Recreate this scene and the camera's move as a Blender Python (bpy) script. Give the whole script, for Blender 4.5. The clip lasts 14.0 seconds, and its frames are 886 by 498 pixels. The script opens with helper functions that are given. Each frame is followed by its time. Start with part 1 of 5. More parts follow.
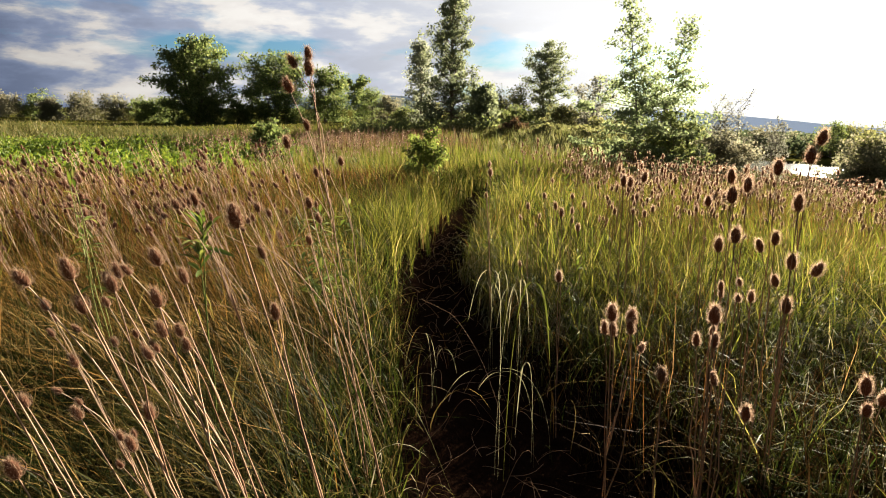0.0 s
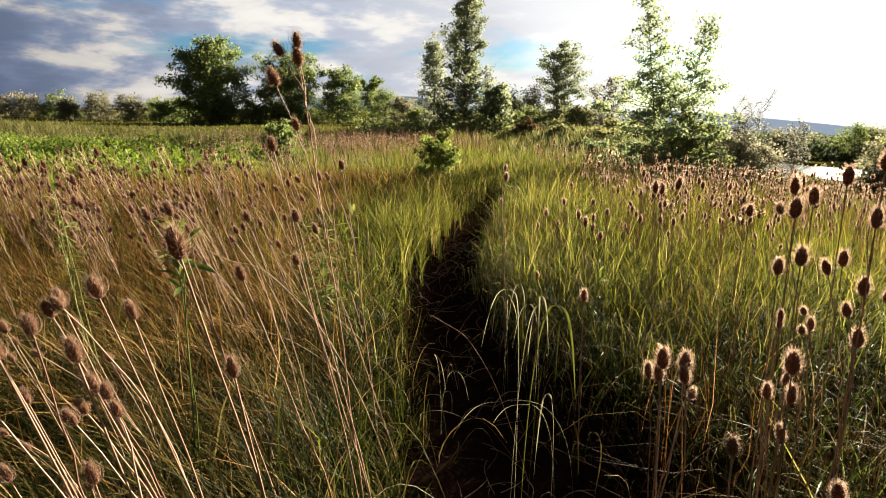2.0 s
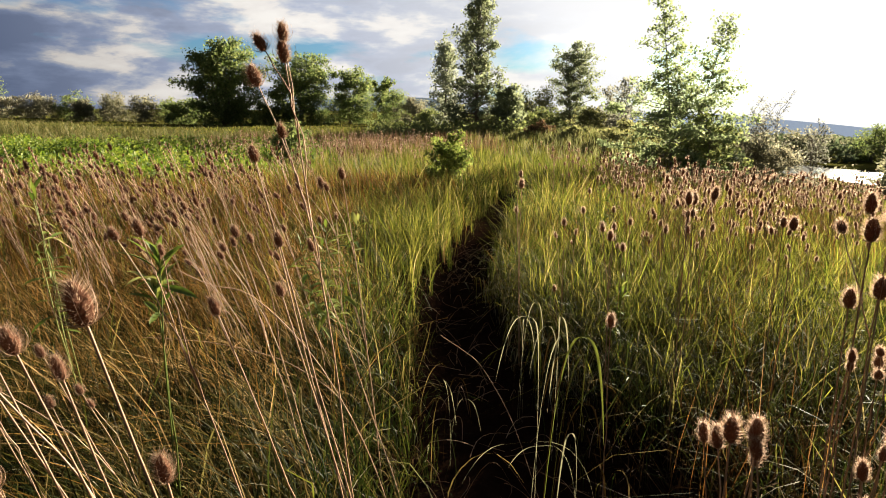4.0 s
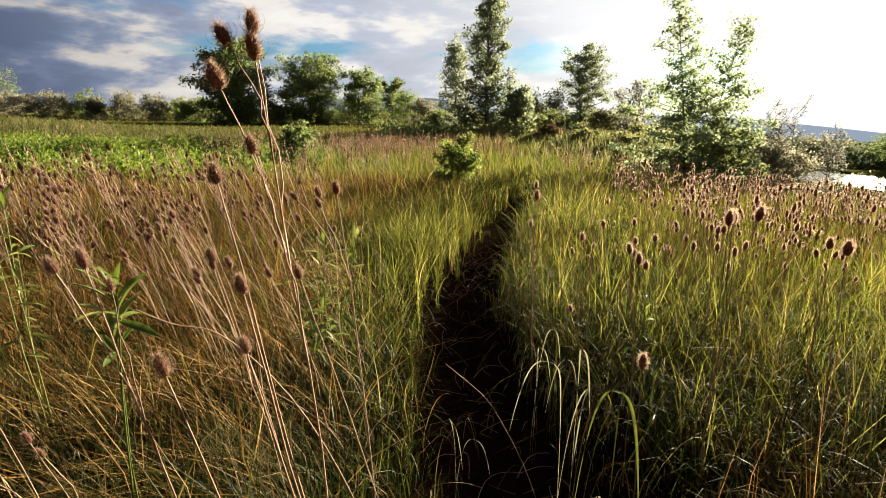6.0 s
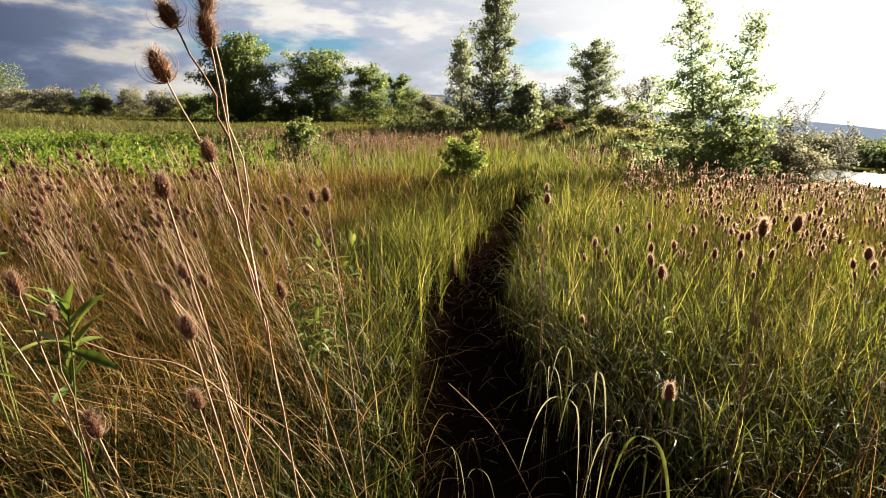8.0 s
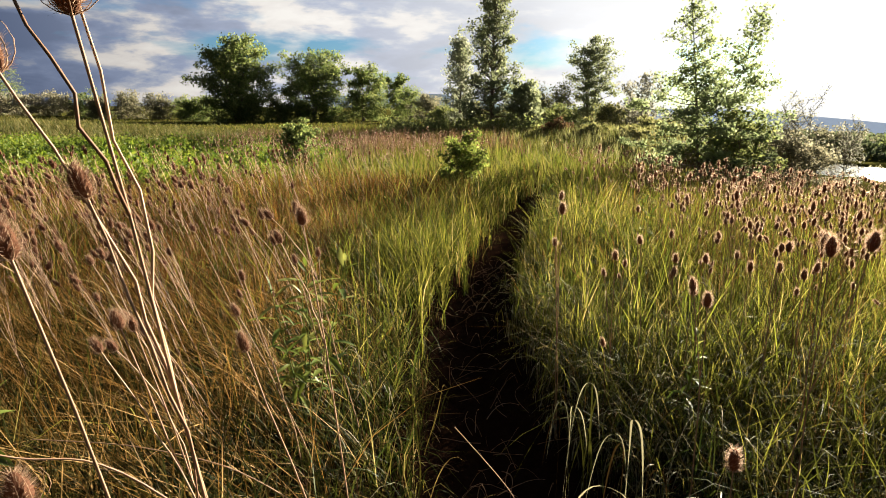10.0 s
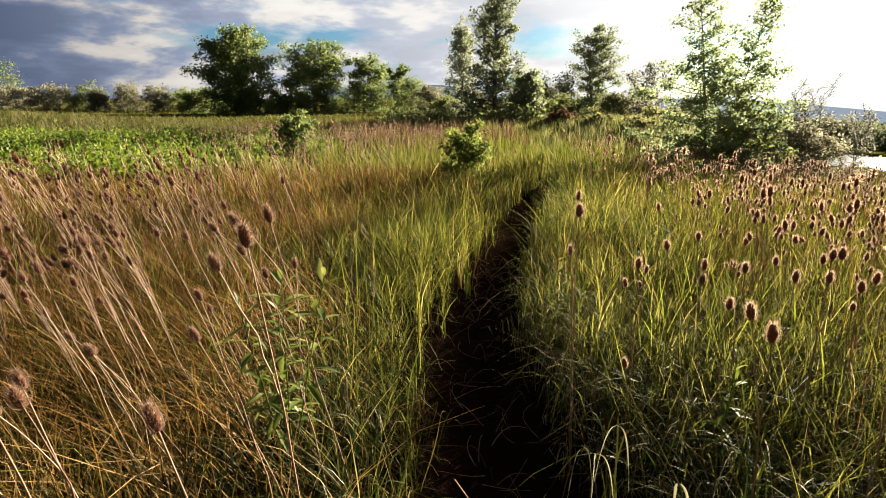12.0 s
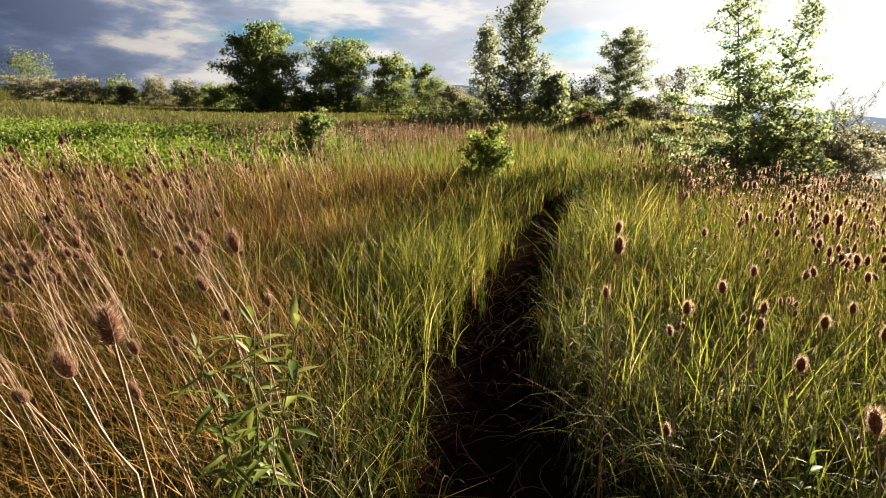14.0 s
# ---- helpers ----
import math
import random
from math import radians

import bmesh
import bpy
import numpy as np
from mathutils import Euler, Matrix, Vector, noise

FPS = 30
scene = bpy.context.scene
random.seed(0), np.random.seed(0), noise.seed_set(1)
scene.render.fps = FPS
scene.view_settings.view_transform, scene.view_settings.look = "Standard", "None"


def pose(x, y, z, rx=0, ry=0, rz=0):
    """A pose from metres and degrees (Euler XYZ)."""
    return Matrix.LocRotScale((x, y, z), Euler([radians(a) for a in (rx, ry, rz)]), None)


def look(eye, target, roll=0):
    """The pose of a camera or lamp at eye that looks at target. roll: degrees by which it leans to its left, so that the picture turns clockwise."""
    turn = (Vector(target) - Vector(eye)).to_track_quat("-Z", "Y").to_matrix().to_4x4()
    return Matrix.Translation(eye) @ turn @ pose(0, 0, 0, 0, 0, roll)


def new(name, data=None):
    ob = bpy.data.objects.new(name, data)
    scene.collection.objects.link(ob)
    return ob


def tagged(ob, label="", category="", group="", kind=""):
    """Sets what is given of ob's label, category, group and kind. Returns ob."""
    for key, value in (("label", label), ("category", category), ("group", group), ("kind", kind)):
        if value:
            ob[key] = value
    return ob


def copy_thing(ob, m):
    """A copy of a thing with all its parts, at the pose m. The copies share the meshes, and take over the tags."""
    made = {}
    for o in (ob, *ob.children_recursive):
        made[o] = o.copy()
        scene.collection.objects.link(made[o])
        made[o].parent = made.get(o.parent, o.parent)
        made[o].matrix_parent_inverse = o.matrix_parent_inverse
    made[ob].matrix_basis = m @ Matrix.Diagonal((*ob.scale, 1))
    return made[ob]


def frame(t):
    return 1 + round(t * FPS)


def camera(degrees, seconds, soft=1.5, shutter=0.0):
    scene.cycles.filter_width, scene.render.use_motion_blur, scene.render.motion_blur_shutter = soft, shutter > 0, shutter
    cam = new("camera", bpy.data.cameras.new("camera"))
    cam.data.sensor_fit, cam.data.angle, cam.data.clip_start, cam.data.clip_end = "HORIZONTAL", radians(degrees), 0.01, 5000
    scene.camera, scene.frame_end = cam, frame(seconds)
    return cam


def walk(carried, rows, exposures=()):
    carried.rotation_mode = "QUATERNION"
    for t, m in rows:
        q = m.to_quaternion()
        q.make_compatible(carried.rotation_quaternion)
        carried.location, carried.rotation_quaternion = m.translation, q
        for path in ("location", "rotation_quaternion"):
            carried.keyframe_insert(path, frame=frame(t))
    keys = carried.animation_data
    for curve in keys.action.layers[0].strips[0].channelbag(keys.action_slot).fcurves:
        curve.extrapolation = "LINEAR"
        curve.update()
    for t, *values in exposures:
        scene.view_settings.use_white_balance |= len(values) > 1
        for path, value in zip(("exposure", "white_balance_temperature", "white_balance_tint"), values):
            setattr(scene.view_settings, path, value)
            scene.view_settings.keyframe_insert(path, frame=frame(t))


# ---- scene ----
cam = camera(79.0, 14.0, soft=1.0)
PATH = [
    (0, look((0.000, 0.000, 1.550), (0.146, 1.930, 1.046), 0.29)),
    (0.5, look((0.009, 0.063, 1.543), (0.144, 1.994, 1.038), 0.27)),
    (1, look((0.014, 0.128, 1.538), (0.138, 2.058, 1.032), 0.29)),
    (1.5, look((0.018, 0.194, 1.536), (0.131, 2.126, 1.033), 0.37)),
    (2, look((0.023, 0.259, 1.539), (0.124, 2.192, 1.038), 0.40)),
    (2.5, look((0.028, 0.314, 1.541), (0.120, 2.249, 1.042), 0.61)),
    (3, look((0.033, 0.361, 1.538), (0.115, 2.297, 1.040), 0.54)),
    (5.5, look((0.038, 0.695, 1.562), (0.073, 2.631, 1.065), 0.66)),
    (6, look((0.044, 0.748, 1.564), (0.076, 2.685, 1.069), 0.92)),
    (6.5, look((0.052, 0.798, 1.566), (0.079, 2.735, 1.068), 0.98)),
    (7, look((0.056, 0.844, 1.566), (0.078, 2.780, 1.063), 1.04)),
    (7.5, look((0.057, 0.885, 1.567), (0.072, 2.820, 1.061), 1.13)),
    (10, look((0.048, 1.252, 1.569), (0.058, 3.186, 1.059), 0.25)),
    (10.5, look((0.052, 1.331, 1.565), (0.069, 3.264, 1.051), 0.18)),
    (11, look((0.058, 1.410, 1.560), (0.076, 3.341, 1.038), -0.07)),
    (11.5, look((0.064, 1.495, 1.553), (0.077, 3.423, 1.020), -0.19)),
    (12, look((0.067, 1.586, 1.550), (0.068, 3.512, 1.010), -0.02)),
    (12.5, look((0.072, 1.683, 1.552), (0.054, 3.610, 1.014), 0.33)),
    (13, look((0.080, 1.785, 1.555), (0.039, 3.711, 1.018), 0.65)),
    (13.5, look((0.090, 1.882, 1.560), (0.032, 3.807, 1.021), 0.95)),
    (14, look((0.103, 1.972, 1.565), (0.033, 3.897, 1.025), 1.26)),
]
walk(cam, PATH)

# ---- light ----
SUN_AZ, SUN_EL = radians(41.5), radians(14.0)
SUN_DIR = Vector((math.sin(SUN_AZ) * math.cos(SUN_EL), math.cos(SUN_AZ) * math.cos(SUN_EL), math.sin(SUN_EL)))

sun_data = bpy.data.lights.new("sun", "SUN")
sun_data.energy, sun_data.angle, sun_data.color = 5.0, radians(0.6), (1.0, 0.87, 0.71)
sun = new("sun", sun_data)
sun.matrix_world = look(SUN_DIR * 50, (0, 0, 0))
scene.view_settings.exposure = 2.7


def build_world():
    world = bpy.data.worlds.new("sky")
    scene.world = world
    world.use_nodes = True
    nt = world.node_tree
    nt.nodes.clear()
    N, L = nt.nodes.new, nt.links.new

    def math_node(op, a, b=None, clamp=False):
        n = N("ShaderNodeMath")
        n.operation, n.use_clamp = op, clamp
        for i, v in enumerate((a, b)):
            if v is None:
                continue
            if isinstance(v, (int, float)):
                n.inputs[i].default_value = v
            else:
                L(v, n.inputs[i])
        return n.outputs[0]

    def ramp(fac, stops):
        r = N("ShaderNodeValToRGB")
        while len(r.color_ramp.elements) < len(stops):
            r.color_ramp.elements.new(0.5)
        for e, (p, c) in zip(r.color_ramp.elements, stops):
            e.position, e.color = p, (*c, 1)
        L(fac, r.inputs[0])
        return r.outputs[0]

    def mix(fac, a, b, kind="MIX"):
        m = N("ShaderNodeMix")
        m.data_type, m.blend_type = "RGBA", kind
        for i, v in ((0, fac), (6, a), (7, b)):
            if isinstance(v, (int, float)):
                m.inputs[i].default_value = v
            elif isinstance(v, tuple):
                m.inputs[i].default_value = (*v, 1)
            else:
                L(v, m.inputs[i])
        return m.outputs[2]

    coord = N("ShaderNodeTexCoord").outputs["Generated"]
    sky = N("ShaderNodeTexSky")
    sky.sky_type, sky.sun_disc = "NISHITA", False
    sky.sun_elevation, sky.sun_rotation = SUN_EL, SUN_AZ
    sky.dust_density, sky.air_density = 1.2, 1.0
    blue = mix(1.0, sky.outputs[0], (0.045, 0.080, 0.125), "MULTIPLY")
    # nearness to the sun
    dot = N("ShaderNodeVectorMath")
    dot.operation = "DOT_PRODUCT"
    L(coord, dot.inputs[0])
    dot.inputs[1].default_value = SUN_DIR
    near = math_node("MAXIMUM", dot.outputs["Value"], 0.0)
    veil = N("ShaderNodeMapRange")
    veil.interpolation_type = "SMOOTHSTEP"
    veil.inputs["From Min"].default_value, veil.inputs["From Max"].default_value = 0.815, 0.895
    L(dot.outputs["Value"], veil.inputs["Value"])
    veil = veil.outputs[0]
    halo = math_node("POWER", near, 5.0)
    core = math_node("POWER", near, 70.0)
    # cloud sheets, drawn out sideways
    flat = N("ShaderNodeMapping")
    flat.inputs["Scale"].default_value = (1.0, 1.0, 3.4)
    flat.inputs["Location"].default_value = (0.35, 0.1, 0.62)
    L(coord, flat.inputs[0])

    def clouds(scale, detail, rough, warp):
        n = N("ShaderNodeTexNoise")
        n.inputs["Scale"].default_value = scale
        n.inputs["Detail"].default_value = detail
        n.inputs["Roughness"].default_value = rough
        n.inputs["Distortion"].default_value = warp
        L(flat.outputs[0], n.inputs["Vector"])
        return n.outputs[0]

    cover = clouds(3.6, 8, 0.55, 0.1)
    shade = clouds(6.2, 9, 0.56, 0.12)
    mask = ramp(math_node("ADD", cover, math_node("MULTIPLY", halo, -0.09)), [(0.33, (0, 0, 0)), (0.45, (1, 1, 1))])
    body = ramp(shade, [(0.40, (0.11, 0.175, 0.35)), (0.49, (0.20, 0.28, 0.49)), (0.54, (0.45, 0.49, 0.60)), (0.585, (0.86, 0.80, 0.75)), (0.67, (1.0, 0.95, 0.88))])
    # away from the sun the sheet is darker
    turned = N("ShaderNodeMapRange")
    turned.inputs["From Min"].default_value, turned.inputs["From Max"].default_value = -0.1, 0.62
    turned.inputs["To Min"].default_value, turned.inputs["To Max"].default_value = 0.15, 1.0
    L(dot.outputs["Value"], turned.inputs["Value"])
    body = mix(1.0, body, turned.outputs[0], "MULTIPLY")
    # overhead, out of view, the sky is dimmed to lower the fill light
    split = N("ShaderNodeSeparateXYZ")
    L(coord, split.inputs[0])
    over = N("ShaderNodeMapRange")
    over.interpolation_type = "SMOOTHSTEP"
    over.inputs["From Min"].default_value, over.inputs["From Max"].default_value = 0.28, 0.75
    over.inputs["To Min"].default_value, over.inputs["To Max"].default_value = 1.0, 0.45
    L(split.outputs["Z"], over.inputs["Value"])
    lit = mix(math_node("MULTIPLY", math_node("POWER", near, 1.85), 0.98, True), body, (0.96, 0.95, 0.93))
    air = mix(1.0, mix(mask, blue, lit), over.outputs[0], "MULTIPLY")
    bright = math_node("ADD", math_node("MULTIPLY", veil, 0.18), math_node("MULTIPLY", core, 0.5))
    total = mix(1.0, air, mix(bright, (0, 0, 0), (1.0, 0.97, 0.91)), "ADD")
    bg = N("ShaderNodeBackground")
    L(total, bg.inputs[0])
    bg.inputs[1].default_value = 0.155
    L(bg.outputs[0], N("ShaderNodeOutputWorld").inputs[0])


build_world()


# ---- materials ----
def material(name):
    m = bpy.data.materials.new(name)
    m.use_nodes = True
    m.node_tree.nodes.clear()
    return m, m.node_tree.nodes.new, m.node_tree.links.new


def set_ramp(node, stops):
    while len(node.color_ramp.elements) < len(stops):
        node.color_ramp.elements.new(0.5)
    for e, (p, c) in zip(node.color_ramp.elements, stops):
        e.position, e.color = p, (*c, 1)


def noise_node(N, L, scale, detail=4, rough=0.5, kind="Object"):
    n = N("ShaderNodeTexNoise")
    n.inputs["Scale"].default_value, n.inputs["Detail"].default_value = scale, detail
    n.inputs["Roughness"].default_value = rough
    L(N("ShaderNodeTexCoord").outputs[kind], n.inputs["Vector"])
    return n.outputs[0]


def plant_material(name, stops, patch=None, patch_scale=0.5, through_light=0.4, rough=0.55, gloss=0.15, by="island"):
    """Leaf or straw: a colour for each blade, patches of a second colour, light shining through."""
    m, N, L = material(name)
    r = N("ShaderNodeValToRGB")
    set_ramp(r, stops)
    if by == "island":
        L(N("ShaderNodeNewGeometry").outputs["Random Per Island"], r.inputs[0])
    else:
        L(N("ShaderNodeObjectInfo").outputs["Random"], r.inputs[0])
    colour = r.outputs[0]
    if patch:
        pr = N("ShaderNodeValToRGB")
        set_ramp(pr, [(0.42, (0, 0, 0)), (0.6, (0.35, 0.35, 0.35))])
        L(noise_node(N, L, patch_scale, 3), pr.inputs[0])
        mx = N("ShaderNodeMix")
        mx.data_type = "RGBA"
        L(pr.outputs[0], mx.inputs[0])
        L(colour, mx.inputs[6])
        mx.inputs[7].default_value = (*patch, 1)
        colour = mx.outputs[2]
    fine = N("ShaderNodeMix")
    fine.data_type, fine.blend_type = "RGBA", "MULTIPLY"
    fine.inputs[0].default_value = 0.6
    fr = N("ShaderNodeValToRGB")
    set_ramp(fr, [(0.25, (0.6, 0.55, 0.5)), (0.7, (1.15, 1.15, 1.1))])
    L(noise_node(N, L, 38.0, 3), fr.inputs[0])
    L(colour, fine.inputs[6])
    L(fr.outputs[0], fine.inputs[7])
    colour = fine.outputs[2]
    df = N("ShaderNodeBsdfDiffuse")
    L(colour, df.inputs[0])
    tr = N("ShaderNodeBsdfTranslucent")
    L(colour, tr.inputs[0])
    ms = N("ShaderNodeMixShader")
    ms.inputs[0].default_value = through_light
    L(df.outputs[0], ms.inputs[1])
    L(tr.outputs[0], ms.inputs[2])
    gl = N("ShaderNodeBsdfGlossy")
    gl.inputs["Roughness"].default_value = rough
    top = N("ShaderNodeMixShader")
    top.inputs[0].default_value = gloss * 0.12
    L(ms.outputs[0], top.inputs[1])
    L(gl.outputs[0], top.inputs[2])
    L(top.outputs[0], N("ShaderNodeOutputMaterial").inputs[0])
    return m


def solid_material(name, a, b, scale, rough=0.9, bump=0.3, bump_scale=60.0, gloss=0.0, haze=0.0):
    m, N, L = material(name)
    r = N("ShaderNodeValToRGB")
    set_ramp(r, [(0.3, a), (0.7, b)])
    L(noise_node(N, L, scale, 8, 0.65), r.inputs[0])
    p = N("ShaderNodeBsdfPrincipled")
    L(r.outputs[0], p.inputs["Base Color"])
    p.inputs["Roughness"].default_value = rough
    p.inputs["Specular IOR Level"].default_value = gloss
    bp = N("ShaderNodeBump")
    bp.inputs["Strength"].default_value = bump
    bp.inputs["Distance"].default_value = 0.02
    L(noise_node(N, L, bump_scale, 6), bp.inputs["Height"])
    L(bp.outputs[0], p.inputs["Normal"])
    # air light over far land
    p.inputs["Emission Color"].default_value = (0.42, 0.50, 0.62, 1)
    p.inputs["Emission Strength"].default_value = haze
    L(p.outputs[0], N("ShaderNodeOutputMaterial").inputs[0])
    return m


GREEN = plant_material("green_grass_blades", [(0.0, (0.013, 0.025, 0.004)), (0.42, (0.036, 0.053, 0.007)), (0.62, (0.140, 0.148, 0.020)), (0.88, (0.245, 0.228, 0.038)), (1.0, (0.42, 0.33, 0.13))],
                       patch=(0.118, 0.112, 0.017), patch_scale=0.9, through_light=0.62, rough=0.5, gloss=0.05)
DRY = plant_material("dry_grass_blades", [(0.0, (0.036, 0.034, 0.005)), (0.34, (0.110, 0.066, 0.011)), (0.68, (0.31, 0.168, 0.038)), (1.0, (0.56, 0.38, 0.16))],
                     patch=(0.22, 0.105, 0.021), patch_scale=0.6, through_light=0.48, rough=0.5, gloss=0.06)
RUSSET = plant_material("russet_grass_blades", [(0.0, (0.050, 0.033, 0.006)), (0.4, (0.125, 0.058, 0.012)), (0.8, (0.22, 0.110, 0.028)), (1.0, (0.36, 0.235, 0.11))],
                        patch=(0.120, 0.045, 0.012), patch_scale=0.55, through_light=0.5, rough=0.5, gloss=0.05)
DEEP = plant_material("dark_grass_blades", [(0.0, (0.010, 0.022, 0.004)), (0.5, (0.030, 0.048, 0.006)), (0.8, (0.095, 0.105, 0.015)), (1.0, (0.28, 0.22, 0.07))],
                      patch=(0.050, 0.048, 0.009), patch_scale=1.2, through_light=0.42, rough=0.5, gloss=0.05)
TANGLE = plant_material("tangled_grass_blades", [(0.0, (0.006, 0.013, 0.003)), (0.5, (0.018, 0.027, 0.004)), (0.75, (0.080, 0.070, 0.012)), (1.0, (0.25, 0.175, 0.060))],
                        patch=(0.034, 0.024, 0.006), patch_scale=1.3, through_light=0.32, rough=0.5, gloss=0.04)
# two low layers: shade near the ground is put into their dark colours
SHADE_BLADES = plant_material("shade_blades", [(0.0, (0.008, 0.013, 0.003)), (0.4, (0.020, 0.017, 0.004)), (0.7, (0.038, 0.020, 0.006)), (1.0, (0.072, 0.040, 0.014))],
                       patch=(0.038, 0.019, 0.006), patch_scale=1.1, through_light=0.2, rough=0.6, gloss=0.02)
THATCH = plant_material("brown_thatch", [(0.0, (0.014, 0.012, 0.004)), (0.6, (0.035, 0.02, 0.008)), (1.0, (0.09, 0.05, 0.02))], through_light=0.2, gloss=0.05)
BROAD = plant_material("arching_leaf_blades", [(0.0, (0.035, 0.062, 0.009)), (0.5, (0.080, 0.105, 0.016)), (0.8, (0.17, 0.16, 0.03)), (1.0, (0.32, 0.25, 0.105))],
                       through_light=0.42, rough=0.5, gloss=0.2)
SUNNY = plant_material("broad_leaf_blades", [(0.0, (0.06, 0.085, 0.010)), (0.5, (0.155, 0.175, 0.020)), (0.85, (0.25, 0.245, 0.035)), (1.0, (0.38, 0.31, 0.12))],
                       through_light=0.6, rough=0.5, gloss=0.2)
# pale blades, their colour raised further to imitate glints of light
PALE = plant_material("pale_bent_blades", [(0.0, (0.10, 0.11, 0.05)), (0.6, (0.24, 0.225, 0.13)), (1.0, (0.44, 0.39, 0.26))], through_light=0.4, rough=0.5, gloss=0.08)
FAR_GREEN = plant_material("far_grass", [(0.0, (0.08, 0.115, 0.012)), (0.5, (0.125, 0.145, 0.02)), (1.0, (0.21, 0.175, 0.05))],
                           patch=(0.18, 0.135, 0.035), patch_scale=0.18, through_light=0.45, rough=0.6, gloss=0.1)
BANK = plant_material("bank_grass", [(0.0, (0.065, 0.080, 0.018)), (0.6, (0.130, 0.130, 0.036)), (1.0, (0.26, 0.21, 0.085))],
                      patch=(0.035, 0.052, 0.010), patch_scale=0.22, through_light=0.35, rough=0.6, gloss=0.1)
BUSH_LEAF = plant_material("bush_leaves", [(0.0, (0.11, 0.155, 0.030)), (0.6, (0.185, 0.235, 0.046)), (1.0, (0.27, 0.29, 0.075))], through_light=0.62, rough=0.55, gloss=0.15)
LEAFY = plant_material("leafy_green", [(0.0, (0.052, 0.105, 0.010)), (0.6, (0.125, 0.178, 0.017)), (1.0, (0.215, 0.245, 0.036))], through_light=0.5, rough=0.55, gloss=0.15)
WEED = plant_material("weed_leaves", [(0.0, (0.060, 0.095, 0.012)), (0.6, (0.125, 0.160, 0.022)), (1.0, (0.25, 0.255, 0.065))], through_light=0.45, rough=0.5, gloss=0.25, by="object")
STRAW = plant_material("straw_stem", [(0.0, (0.17, 0.098, 0.056)), (0.5, (0.28, 0.175, 0.108)), (1.0, (0.41, 0.285, 0.185))], through_light=0.12, rough=0.6)
CORE = plant_material("seed_head_core", [(0.0, (0.085, 0.040, 0.025)), (1.0, (0.19, 0.095, 0.058))], through_light=0.45, rough=0.8, gloss=0.0)
SPINE = plant_material("seed_head_spines", [(0.0, (0.15, 0.082, 0.050)), (0.6, (0.33, 0.225, 0.150)), (1.0, (0.62, 0.50, 0.38))], through_light=0.78, rough=0.6)
SPINE_BROWN = plant_material("brown_bristles", [(0.0, (0.11, 0.058, 0.034)), (0.6, (0.22, 0.135, 0.085)), (1.0, (0.52, 0.39, 0.27))], through_light=0.6, rough=0.6)
BARK = solid_material("tree_bark", (0.06, 0.045, 0.035), (0.20, 0.16, 0.12), 7.0, 0.95, 0.8, 40.0)
GREY_BARK = solid_material("grey_bark", (0.09, 0.08, 0.068), (0.19, 0.17, 0.145), 7.0, 0.95, 0.6, 40.0)
OAK_LEAF = plant_material("dark_tree_leaves", [(0.0, (0.075, 0.115, 0.030)), (0.5, (0.150, 0.195, 0.058)), (1.0, (0.24, 0.265, 0.090))], through_light=0.62, gloss=0.12, rough=0.6)
POPLAR_LEAF = plant_material("pale_tree_leaves", [(0.0, (0.14, 0.165, 0.085)), (0.5, (0.195, 0.23, 0.120)), (1.0, (0.25, 0.275, 0.155))], through_light=0.6, gloss=0.2, rough=0.55)
SILVER_LEAF = plant_material("silvery_leaves", [(0.0, (0.17, 0.165, 0.100)), (0.5, (0.235, 0.225, 0.145)), (1.0, (0.30, 0.28, 0.185))], through_light=0.65, gloss=0.1, rough=0.6)
PALE_POPLAR_LEAF = plant_material("pale_poplar_leaves", [(0.0, (0.22, 0.25, 0.16)), (0.5, (0.30, 0.33, 0.22)), (1.0, (0.40, 0.42, 0.30))], through_light=0.55, gloss=0.1, rough=0.6)
COTTON_LEAF = plant_material("young_tree_leaves", [(0.0, (0.14, 0.185, 0.080)), (0.5, (0.205, 0.255, 0.115)), (1.0, (0.27, 0.305, 0.16))], through_light=0.68, gloss=0.18, rough=0.55)
SHRUB_LEAF = plant_material("shrub_leaves", [(0.0, (0.100, 0.130, 0.040)), (0.5, (0.160, 0.190, 0.060)), (1.0, (0.23, 0.245, 0.09))], through_light=0.62)
GREY_LEAF = plant_material("grey_shrub_leaves", [(0.0, (0.12, 0.125, 0.072)), (0.5, (0.18, 0.178, 0.108)), (1.0, (0.26, 0.24, 0.155))], through_light=0.65, gloss=0.05)
BARE_LEAF = plant_material("sparse_grey_leaves", [(0.0, (0.16, 0.165, 0.125)), (1.0, (0.27, 0.27, 0.21))], through_light=0.65, gloss=0.05)
WOOD_LEAF = plant_material("far_wood_leaves", [(0.0, (0.065, 0.095, 0.045)), (0.6, (0.12, 0.15, 0.075)), (1.0, (0.19, 0.205, 0.11))], through_light=0.35)
SCRUB_LEAF = plant_material("scrub_leaves", [(0.0, (0.120, 0.130, 0.045)), (0.6, (0.19, 0.195, 0.070)), (1.0, (0.28, 0.265, 0.12))], through_light=0.62)
RUST = plant_material("rust_weeds", [(0.0, (0.085, 0.055, 0.025)), (0.5, (0.15, 0.09, 0.045)), (1.0, (0.26, 0.17, 0.09))], through_light=0.35)


